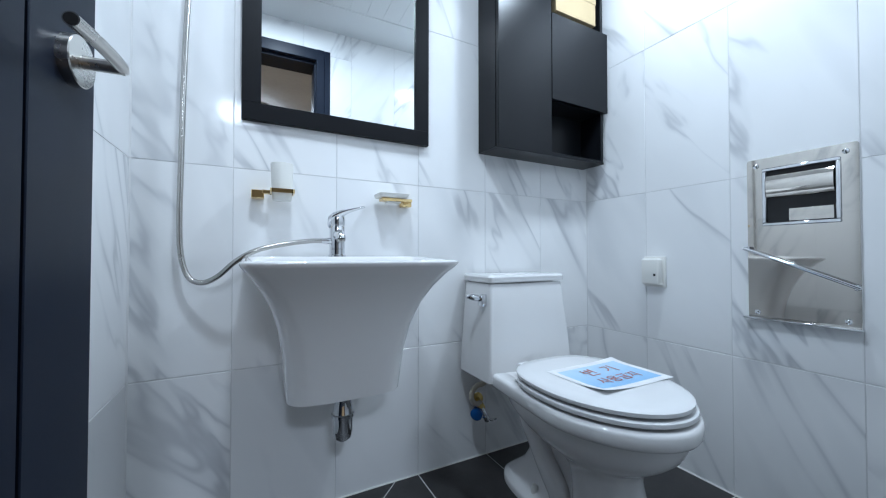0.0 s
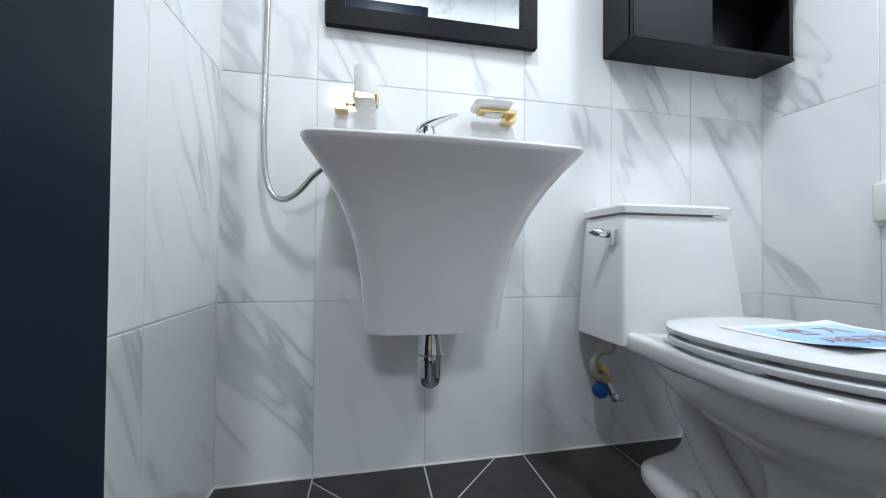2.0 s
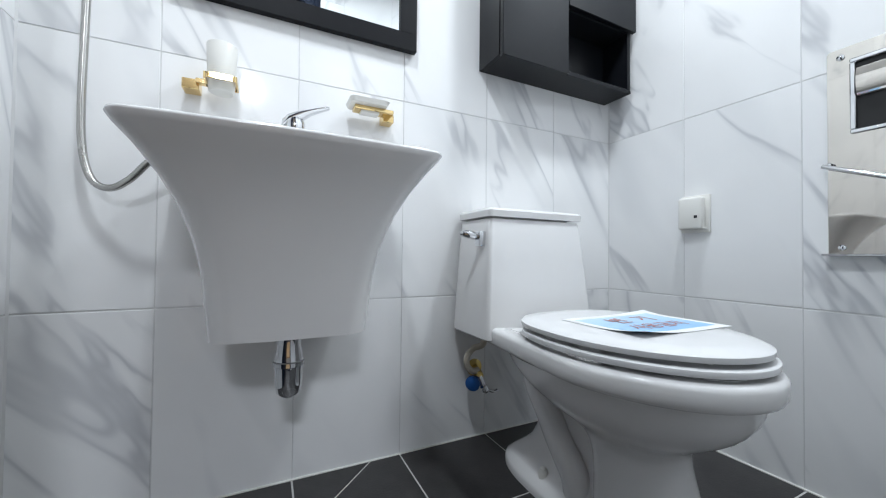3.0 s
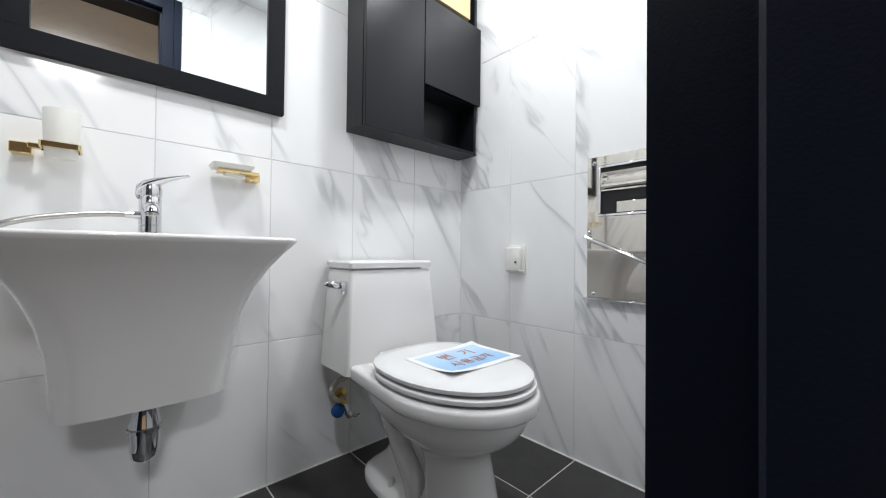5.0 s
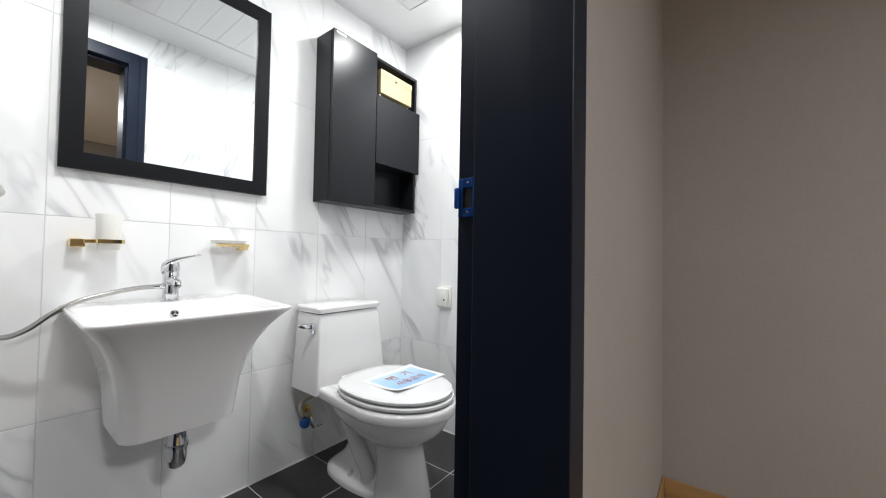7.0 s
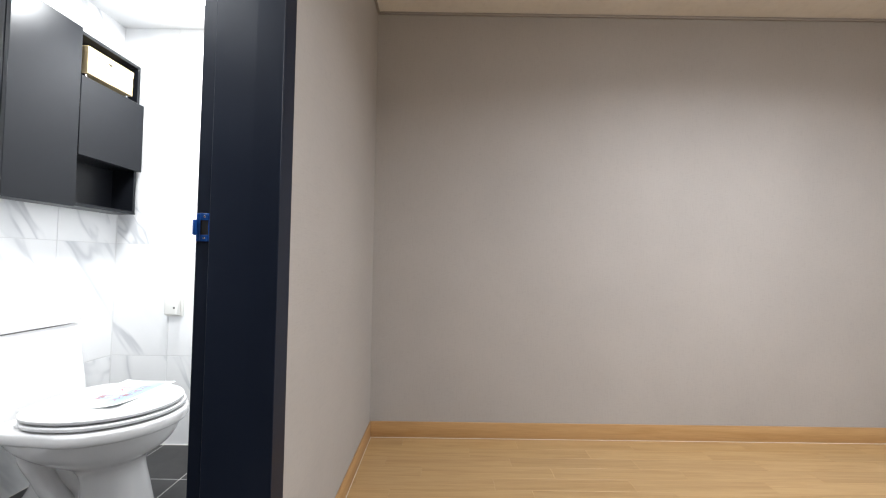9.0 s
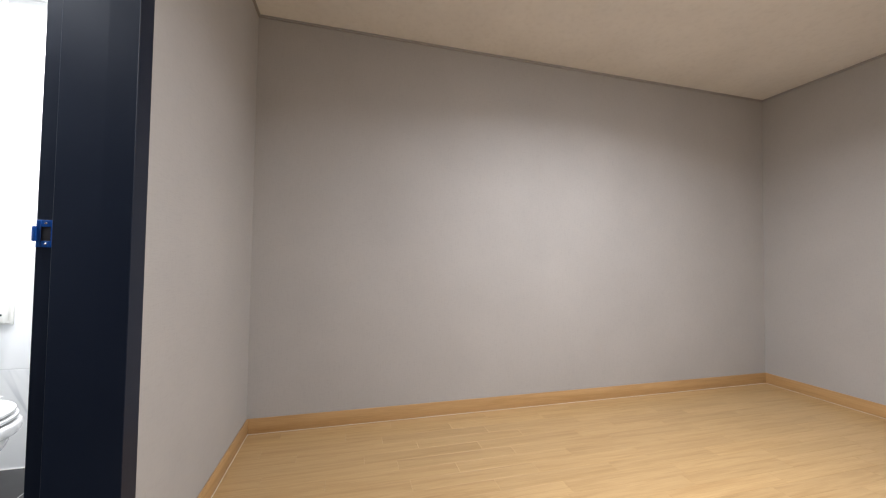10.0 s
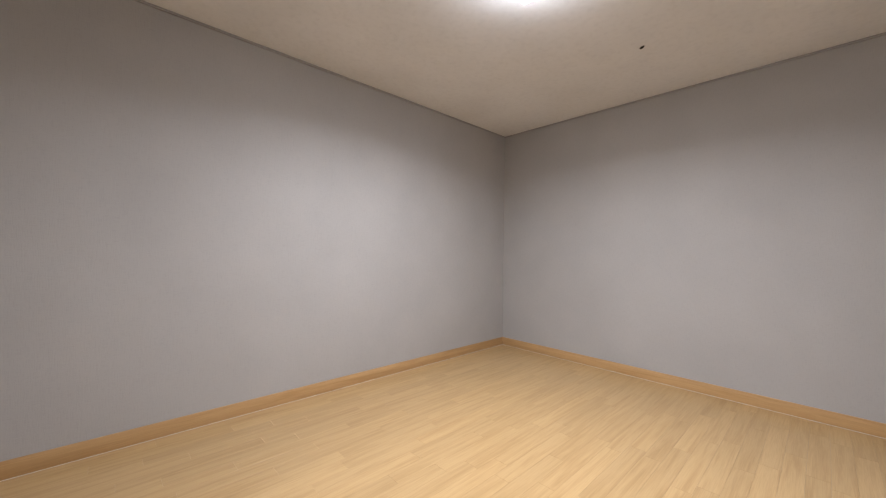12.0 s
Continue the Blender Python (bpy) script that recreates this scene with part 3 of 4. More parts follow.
# ---------------------------------------------------------------- basin
def basin():
    """Half-pedestal washbasin: a flared shell from a narrow foot to a broad thin rim, with a bowl and tap ledge."""
    thing = empty("washbasin", "white ceramic wall-hung basin flaring up to a broad rim", "washbasin")
    prof = [(0.461, 0.141, 0.424, -0.267, 0.040), (0.4635, 0.134, 0.432, -0.276, 0.046), (0.50, 0.130, 0.437, -0.281, 0.050), (0.58, 0.124, 0.445, -0.294, 0.053),
            (0.65, 0.112, 0.458, -0.314, 0.054), (0.71, 0.094, 0.478, -0.340, 0.052), (0.755, 0.073, 0.499, -0.368, 0.046),
            (0.79, 0.052, 0.519, -0.398, 0.038), (0.812, 0.035, 0.534, -0.422, 0.030), (0.820, 0.031, 0.538, -0.428, 0.028)]
    rings = [round_rect(x0, x1, yf, -0.001, z, r, bow=0.012) for z, x0, x1, yf, r in prof]
    rings += [round_rect(0.032, 0.537, -0.427, -0.002, 0.825, 0.028, bow=0.012), round_rect(0.037, 0.532, -0.421, -0.006, 0.8275, 0.026, bow=0.012)]
    inner = [(0.8255, 0.042, 0.522, -0.410, -0.128, 0.030), (0.816, 0.052, 0.512, -0.400, -0.132, 0.035), (0.785, 0.082, 0.482, -0.368, -0.138, 0.05),
             (0.735, 0.125, 0.440, -0.325, -0.148, 0.07), (0.705, 0.165, 0.40, -0.285, -0.165, 0.055), (0.698, 0.215, 0.35, -0.255, -0.19, 0.03)]
    rings += [round_rect(x0, x1, yf, yb, z, r, bow=0.010) for z, x0, x1, yf, yb, r in inner]
    for ring in rings:
        for p in ring:
            if p.z > 0.80:
                p.z += 0.011 * min(1.0, max(0.0, (p.y + 0.36) / 0.26))
    part("bowl", loft(rings), CERAMIC, thing, smooth=60)
    ring = part("overflow_ring", turned((0.285, -0.1362, 0.796), (0, -1, 0.12), [(0, 0.0135), (0.004, 0.0130), (0.0045, 0.0095), (0.002, 0.0090)], 24), CHROME, thing, "chrome overflow ring")
    # no opening is cut: a dark disc stands for the shade inside
    part("overflow_shade", turned((0.285, -0.1390, 0.7963), (0, -1, 0.12), [(0, 0.0092), (0.0006, 0.0090)], 20), DARK, ring)
    for a in (90, 210, 330):
        part("spoke", tube([(0.285, -0.1405, 0.7965), (0.285 + 0.0095 * math.cos(radians(a)), -0.1405, 0.7965 + 0.0095 * math.sin(radians(a)))], 0.0012, 6, 2), CHROME, ring)
    part("plug", turned((0.283, -0.222, 0.698), (0, 0, 1), [(0, 0.022), (0.004, 0.021), (0.006, 0.012)], 24), CHROME, thing)
    trap = part("trap", turned((0.277, -0.225, 0.332), (0, 0, 1), [(0, 0.004), (0.003, 0.015), (0.012, 0.0235), (0.03, 0.0265), (0.066, 0.0275), (0.068, 0.031), (0.076, 0.031), (0.078, 0.028), (0.118, 0.022), (0.126, 0.024), (0.145, 0.024)], 28), CHROME, thing, "chrome bottle trap")
    part("waste_pipe", tube([(0.277, -0.205, 0.428), (0.262, -0.15, 0.438), (0.255, -0.06, 0.440), (0.255, 0.004, 0.440)], 0.013, 14), CHROME, trap)
    part("flange", turned((0.255, 0.001, 0.440), (0, -1, 0), [(0, 0.030), (0.004, 0.029), (0.007, 0.016)], 24), CHROME, trap)


basin()


def faucet():
    thing = empty("faucet", "chrome single-lever basin tap", "tap")
    x, y, z = 0.288, -0.078, 0.834
    part("base_ring", turned((x, y, z), (0, 0, 1), [(0, 0.027), (0.005, 0.027), (0.008, 0.0245)], 28), CHROME, thing)
    part("body", turned((x, y, z + 0.005), (0, 0, 1), [(0, 0.0235), (0.018, 0.0235), (0.019, 0.0225), (0.021, 0.0225), (0.022, 0.0235), (0.072, 0.0230), (0.088, 0.0235), (0.090, 0.0222), (0.093, 0.0222), (0.095, 0.0240), (0.112, 0.0245), (0.124, 0.0215), (0.131, 0.012)], 32), CHROME, thing)
    part("spout", tube([(x, y - 0.004, z + 0.066), (x, y - 0.034, z + 0.068), (x, y - 0.052, z + 0.062), (x, y - 0.057, z + 0.052)], [0.0165, 0.0160, 0.0150, 0.0142], 18), CHROME, thing)
    part("aerator", turned((x, y - 0.0573, z + 0.0525), (0, -0.1, -1), [(0, 0.0128), (0.006, 0.0125), (0.006, 0.009)], 20), NICKEL, thing)
    blade = []
    for dx, dy, dz, w, h in ((-0.024, 0.008, 0.098, 0.014, 0.008), (-0.020, 0.006, 0.116, 0.020, 0.014), (-0.006, 0.0, 0.128, 0.0215, 0.014), (0.012, -0.008, 0.137, 0.019, 0.011), (0.032, -0.018, 0.145, 0.0145, 0.0065), (0.056, -0.029, 0.152, 0.0115, 0.0042), (0.074, -0.037, 0.157, 0.0095, 0.0032), (0.077, -0.0385, 0.1575, 0.006, 0.0015)):
        side, up = Vector((0.43, 0.90, 0)), Vector((-0.28, 0.13, 0.95))
        blade.append([Vector((x + dx, y + dy, z + dz)) + side * w * math.cos(a) + up * h * math.sin(a) for a in [2 * math.pi * k / 18 for k in range(18)]])
    part("lever", loft(blade), CHROME, thing, "chrome lever blade", smooth=60)
    part("hose_outlet", turned((x - 0.018, y - 0.004, 0.884), (-1, 0, 0), [(0, 0.010), (0.014, 0.010), (0.014, 0.008), (0.03, 0.008)], 16), CHROME, thing)


faucet()


def shower_hose():
    pts = [(0.245, -0.082, 0.884), (0.20, -0.085, 0.882), (0.13, -0.095, 0.871), (0.06, -0.105, 0.852), (0.012, -0.10, 0.822), (-0.030, -0.075, 0.782), (-0.068, -0.052, 0.764),
           (-0.100, -0.040, 0.778), (-0.118, -0.035, 0.83), (-0.124, -0.033, 0.92), (-0.122, -0.032, 1.10), (-0.116, -0.032, 1.40), (-0.104, -0.032, 1.70), (-0.098, -0.036, 1.86)]
    thing = empty("shower_hose", "silver ribbed flexible shower hose looping from the tap", "shower hose")
    part("hose", tube(even(pts, 0.0025), 0.0064, 10, 1, ribs=0.20), plain("hose_steel", (0.46, 0.45, 0.43), 0.25, metal=1.0), thing, smooth=70)
    part("nut", turned((0.258, -0.082, 0.884), (-1, 0, 0), [(0, 0.0095), (0.018, 0.0085)], 12), CHROME, thing)
    part("wall_clip", box(-0.112, -0.084, -0.045, 0.0, 1.845, 1.885, 0.004, 2), CHROME, thing, "chrome wall clip")


shower_hose()


def cup_holder():
    thing = empty("cup_holder", "gold wall bracket holding a cup", "cup holder")
    part("block", box(0.048, 0.082, -0.040, -0.0005, 1.010, 1.034, 0.0015), GOLD, thing)
    part("arm", box(0.076, 0.157, -0.052, -0.034, 1.022, 1.0335, 0.0015), GOLD, thing)
    bm = bmesh.new()
    outer = round_rect(0.0965, 0.163, -0.0960, -0.0295, 1.022, 0.006)
    inner = round_rect(0.1005, 0.159, -0.0920, -0.0335, 1.022, 0.004)
    up = lambda ring, z: [Vector((p.x, p.y, z)) for p in ring]
    loft([up(outer, 1.022), up(outer, 1.0335), up(inner, 1.0335), up(inner, 1.022), up(outer, 1.022)], False, False, bm=bm)
    bmesh.ops.remove_doubles(bm, verts=bm.verts, dist=1e-5)
    part("ring", bm, GOLD, thing)
    cup = empty("toothbrush_cup", "frosted white tumbler standing in a gold bracket", "cup")
    part("tumbler", turned((0.1295, -0.0625, 1.002), (0, 0, 1), [(0, 0.024), (0.003, 0.0265), (0.020, 0.0278), (0.0315, 0.0286), (0.108, 0.0318), (0.1095, 0.0312), (0.108, 0.0300), (0.02, 0.0245), (0.008, 0.020)], 36), FROST, cup)


def soap_dish():
    thing = empty("soap_holder", "gold wall bracket under a soap dish", "soap holder")
    part("block", box(0.524, 0.556, -0.040, -0.0005, 1.012, 1.036, 0.0015), GOLD, thing)
    part("arm", box(0.437, 0.545, -0.074, -0.034, 1.024, 1.0345, 0.0015), GOLD, thing)
    dish = empty("soap_dish", "white frosted glass soap dish on a gold bracket", "soap dish")
    rings = [round_rect(0.424, 0.522, -0.094, -0.022, 1.0350, 0.012), round_rect(0.421, 0.529, -0.098, -0.014, 1.047, 0.014), round_rect(0.425, 0.525, -0.094, -0.018, 1.047, 0.012), round_rect(0.430, 0.516, -0.088, -0.028, 1.040, 0.010)]
    part("tray", loft(rings), FROST, dish)
    part("pad", box(0.455, 0.505, -0.070, -0.040, 1.018, 1.0245, 0.001), FROST, dish)


cup_holder()
soap_dish()


# ---------------------------------------------------------------- toilet
def toilet():
    thing = empty("toilet", "white one-piece ceramic toilet with its lid closed", "toilet")
    cx = 0.967
    # tank: wider at the bottom, sloped front
    tank = [(0.395, 0.774, 1.160, -0.212), (0.40, 0.769, 1.165, -0.218), (0.50, 0.776, 1.158, -0.209), (0.62, 0.786, 1.148, -0.198), (0.732, 0.796, 1.138, -0.186), (0.736, 0.7975, 1.1365, -0.1845)]
    part("tank", loft([round_rect(x0, x1, yf, -0.012, z, 0.012) for z, x0, x1, yf in tank]), CERAMIC, thing)
    lid = [(0.7358, 0.818, 1.116, -0.162, 0.010), (0.7412, 0.818, 1.116, -0.162, 0.010), (0.7414, 0.802, 1.132, -0.180, 0.012), (0.7422, 0.790, 1.144, -0.192, 0.014), (0.760, 0.789, 1.145, -0.193, 0.014), (0.767, 0.794, 1.140, -0.188, 0.014), (0.769, 0.804, 1.130, -0.178, 0.012)]
    part("tank_lid", loft([round_rect(x0, x1, yf, -0.010, z, r) for z, x0, x1, yf, r in lid]), CERAMIC, thing)
    # pedestal and bowl
    body = [(BF + 0.001, -0.43, -0.656, 0.112), (BF + 0.03, -0.435, -0.650, 0.108), (0.10, -0.445, -0.640, 0.103), (0.16, -0.445, -0.626, 0.099), (0.205, -0.44, -0.614, 0.097), (0.232, -0.43, -0.613, 0.100),
            (0.252, -0.41, -0.620, 0.107), (0.264, -0.392, -0.634, 0.119), (0.277, -0.368, -0.655, 0.134), (0.290, -0.340, -0.676, 0.150), (0.305, -0.308, -0.695, 0.165), (0.322, -0.272, -0.711, 0.178), (0.340, -0.240, -0.723, 0.187), (0.360, -0.21, -0.731, 0.193), (0.384, -0.188, -0.735, 0.196)]
    part("pedestal", loft([egg(cx, yb, yf, hw, z) for z, yb, yf, hw in body], True, True), CERAMIC, thing, smooth=60)
    deck = [(0.383, -0.075, -0.735, 0.190), (0.3835, -0.072, -0.746, 0.203), (0.388, -0.069, -0.755, 0.212), (0.396, -0.068, -0.759, 0.2155), (0.420, -0.068, -0.760, 0.216), (0.427, -0.070, -0.757, 0.213), (0.431, -0.075, -0.751, 0.207), (0.4318, -0.080, -0.744, 0.200), (0.4290, -0.20, -0.715, 0.172), (0.4200, -0.23, -0.700, 0.158)]

    def deck_ring(z, yb, yf, hw):
        out = []
        for p in egg(cx, -0.26, yf, hw, z, n=64):
            y, x = p.y, p.x
            if y > -0.52:
                s = min(1.0, (y + 0.52) / 0.26)
                y = -0.52 + (yb + 0.52) * s
                k = min(1.0, s * 1.05)
                lim = hw - 0.046 * k
                x = cx + math.copysign(min(abs(x - cx) * (1 + 0.25 * k), lim), x - cx)
            out.append(Vector((x, y, z)))
        return out

    part("rim", loft([deck_ring(*d) for d in deck]), CERAMIC, thing, smooth=60)
    foot = [(BF + 0.001, -0.120, -0.575, 0.127), (BF + 0.016, -0.120, -0.575, 0.127), (BF + 0.024, -0.123, -0.570, 0.123), (0.068, -0.140, -0.56, 0.106), (0.088, -0.165, -0.54, 0.082), (0.115, -0.195, -0.50, 0.062),
            (0.15, -0.215, -0.46, 0.053), (0.21, -0.228, -0.45, 0.050), (0.28, -0.205, -0.45, 0.058), (0.34, -0.170, -0.45, 0.080), (0.386, -0.110, -0.45, 0.115)]
    part("foot", loft([egg(cx, yb, yf, hw, z) for z, yb, yf, hw in foot]), CERAMIC, thing, smooth=60)
    for s in (-1, 1):
        trap = [(cx + s * 0.066, -0.262, 0.388), (cx + s * 0.070, -0.262, 0.335), (cx + s * 0.070, -0.276, 0.283), (cx + s * 0.066, -0.310, 0.226), (cx + s * 0.064, -0.338, 0.178), (cx + s * 0.066, -0.372, 0.140), (cx + s * 0.066, -0.402, 0.102), (cx + s * 0.066, -0.410, 0.050)]
        part("trapway", tube(trap, [0.034, 0.037, 0.037, 0.035, 0.034, 0.034, 0.034, 0.034], 20), CERAMIC, thing, smooth=60)
        part("bolt_cap", turned((cx + s * 0.094, -0.322, BF + 0.030), (0, 0, 1), [(0, 0.013), (0.022, 0.012), (0.032, 0.008), (0.035, 0.001)], 16), IVORY, thing, "ivory bolt cap")
    seat = [(0.4480, -0.300, -0.715, 0.172), (0.4440, -0.286, -0.731, 0.188), (0.4392, -0.276, -0.743, 0.200), (0.4400, -0.271, -0.7485, 0.2055), (0.4460, -0.270, -0.750, 0.207), (0.4505, -0.271, -0.749, 0.206), (0.4525, -0.274, -0.745, 0.202), (0.4515, -0.295, -0.722, 0.180), (0.4485, -0.31, -0.705, 0.165)]
    part("seat", loft([egg(cx, yb, yf, hw, z, n=56) for z, yb, yf, hw in seat]), SEAT_PLASTIC, thing, "closed white plastic seat ring")
    cover = [(0.4730, -0.300, -0.700, 0.160), (0.4700, -0.280, -0.719, 0.179), (0.4606, -0.267, -0.735, 0.195), (0.4612, -0.263, -0.741, 0.201), (0.464, -0.262, -0.742, 0.202), (0.471, -0.262, -0.742, 0.202), (0.4765, -0.268, -0.730, 0.190), (0.4785, -0.30, -0.69, 0.155), (0.4795, -0.36, -0.61, 0.09)]
    part("lid", loft([egg(cx, yb, yf, hw, z, n=56) for z, yb, yf, hw in cover]), SEAT_PLASTIC, thing, "closed white lid", smooth=50)
    for x in (cx - 0.145, cx - 0.06, cx + 0.06, cx + 0.145):
        part("buffer", box(x - 0.012, x + 0.012, -0.335 if abs(x - cx) > 0.1 else -0.700, -0.30 if abs(x - cx) > 0.1 else -0.685, 0.4310, 0.4400, 0.002), SEAT_PLASTIC, thing)
        part("buffer", box(x - 0.010, x + 0.010, -0.335 if abs(x - cx) > 0.1 else -0.695, -0.31 if abs(x - cx) > 0.1 else -0.68, 0.4520, 0.4620, 0.001), SEAT_PLASTIC, thing)
    for x in (cx - 0.075, cx + 0.075):
        part("hinge", box(x - 0.022, x + 0.022, -0.274, -0.238, 0.4315, 0.466, 0.006, 2), SEAT_PLASTIC, thing)
    lever = part("flush_lever", box(0.772, 0.794, -0.170, -0.140, 0.656, 0.700, 0.004, 2), CHROME, thing, "chrome flush lever")
    part("paddle", tube([(0.780, -0.153, 0.682), (0.764, -0.152, 0.686), (0.748, -0.150, 0.690), (0.734, -0.146, 0.692), (0.724, -0.142, 0.692)], [0.008, 0.0115, 0.0120, 0.0100, 0.005], 14), CHROME, lever)


toilet()


def stop_valve():
    thing = empty("stop_valve", "angle stop valve with a blue knob on the wall", "valve")
    part("flange", turned((0.858, -0.0005, 0.258), (0, -1, 0), [(0, 0.028), (0.004, 0.027), (0.008, 0.014)], 24), BRASS, thing)
    part("body", turned((0.858, -0.006, 0.258), (-0.3, -1, -0.25), [(0, 0.012), (0.03, 0.012), (0.034, 0.016), (0.052, 0.016)], 16), BRASS, thing)
    part("knob", turned((0.826, -0.050, 0.226), (-0.7, -0.7, 0), [(-0.016, 0.010), (-0.014, 0.022), (0.010, 0.0235), (0.014, 0.018)], 18), BLUE_KNOB, thing, "blue plastic knob")
    part("spigot", turned((0.845, -0.055, 0.246), (0.35, -0.3, -1), [(0, 0.009), (0.03, 0.009), (0.034, 0.013), (0.05, 0.012), (0.055, 0.007)], 14), CHROME, thing)
    part("handle", tube([(0.866, -0.070, 0.206), (0.880, -0.079, 0.201), (0.894, -0.086, 0.206)], 0.005, 8), CHROME, thing)
    part("hose", tube([(0.846, -0.045, 0.262), (0.822, -0.05, 0.264), (0.801, -0.055, 0.284), (0.797, -0.06, 0.314), (0.815, -0.067, 0.340), (0.842, -0.08, 0.354), (0.845, -0.085, 0.402)], 0.0098, 12), RUBBER, thing, "grey braided supply hose")


stop_valve()


# ---------------------------------------------------------------- notice on the lid
def notice():
    x0, x1, y0, y1 = 0.862, 1.159, -0.602, -0.391
    m, nodes, links, b = material("printed_sheet", 0.55)
    co = nodes.new("ShaderNodeTexCoord")
    sep = nodes.new("ShaderNodeSeparateXYZ")
    links.new(co.outputs["Object"], sep.inputs[0])
    up = node(nodes, "ShaderNodeMapRange")
    up.inputs[1].default_value, up.inputs[2].default_value = -0.09, 0.09
    links.new(sep.outputs["Y"], up.inputs[0])
    sky = ramp(nodes, links, up.outputs[0], [(0.0, (0.30, 0.54, 0.84)), (1.0, (0.56, 0.73, 0.90))])

    def inside(socket, lim):
        a = nodes.new("ShaderNodeMath")
        a.operation = "ABSOLUTE"
        links.new(socket, a.inputs[0])
        c = nodes.new("ShaderNodeMath")
        c.operation = "LESS_THAN"
        c.inputs[1].default_value = lim
        links.new(a.outputs[0], c.inputs[0])
        return c.outputs[0]

    both = nodes.new("ShaderNodeMath")
    both.operation = "MULTIPLY"
    links.new(inside(sep.outputs["X"], 0.128), both.inputs[0])
    links.new(inside(sep.outputs["Y"], 0.082), both.inputs[1])
    links.new(mix(nodes, links, "MIX", both.outputs[0], (0.85, 0.86, 0.87), sky.outputs[0]), b.inputs["Base Color"])
    thing = empty("notice_sheet", "printed paper notice lying on the toilet lid", "paper")
    thing.location = ((x0 + x1) / 2, (y0 + y1) / 2, 0.4785)

    def lift(x, y):
        return 0.0015 + 0.030 * max(0.0, (-x / 0.148) * 0.6 + (-y / 0.105) * 0.6 - 0.55) ** 2 + 0.030 * max(0.0, (y / 0.105) * 0.7 + (x / 0.148) * 0.5 - 0.75) ** 2

    bm = bmesh.new()
    nx, ny, w, h = 20, 14, x1 - x0, y1 - y0
    rows = [[[bm.verts.new((-w / 2 + w * i / nx, -h / 2 + h * j / ny, lift(-w / 2 + w * i / nx, -h / 2 + h * j / ny) + dz)) for i in range(nx + 1)] for j in range(ny + 1)] for dz in (0.0, 0.0004)]
    for g in rows:
        for j in range(ny):
            for i in range(nx):
                bm.faces.new((g[j][i], g[j][i + 1], g[j + 1][i + 1], g[j + 1][i]))
    part("sheet", bm, m, thing)
    ink = plain("red_ink", (0.50, 0.20, 0.17), 0.6, vary=0.2, scale=120)
    for name, text, size, y in (("heading", "변  기", 0.058, 0.012), ("line", "사용금지", 0.046, -0.052)):
        cu = bpy.data.curves.new(name, "FONT")
        cu.body, cu.size, cu.align_x, cu.extrude, cu.offset = text, size, "CENTER", 0.0001, 0.0
        cu.materials.append(ink)
        t = new(name, cu)
        t.parent = thing
        t.location = (0.0, y, 0.0032)
        t["label"] = "red printed letters"


notice()


# ---------------------------------------------------------------- right wall fittings
def outlet():
    thing = empty("wall_outlet", "ivory splash-proof wall socket with a hinged cover", "outlet")
    part("plate", box(XR - 0.010, XR - 0.0005, -0.384, -0.296, 0.712, 0.834, 0.003, 2), IVORY, thing)
    part("cover", box(XR - 0.040, XR - 0.0095, -0.374, -0.302, 0.722, 0.826, 0.008, 3), IVORY, thing)
    part("lock", box(XR - 0.0412, XR - 0.039, -0.363, -0.354, 0.757, 0.766), DARK, thing)
    part("lip", box(XR - 0.030, XR - 0.009, -0.376, -0.300, 0.722, 0.728, 0.002), IVORY, thing)


outlet()


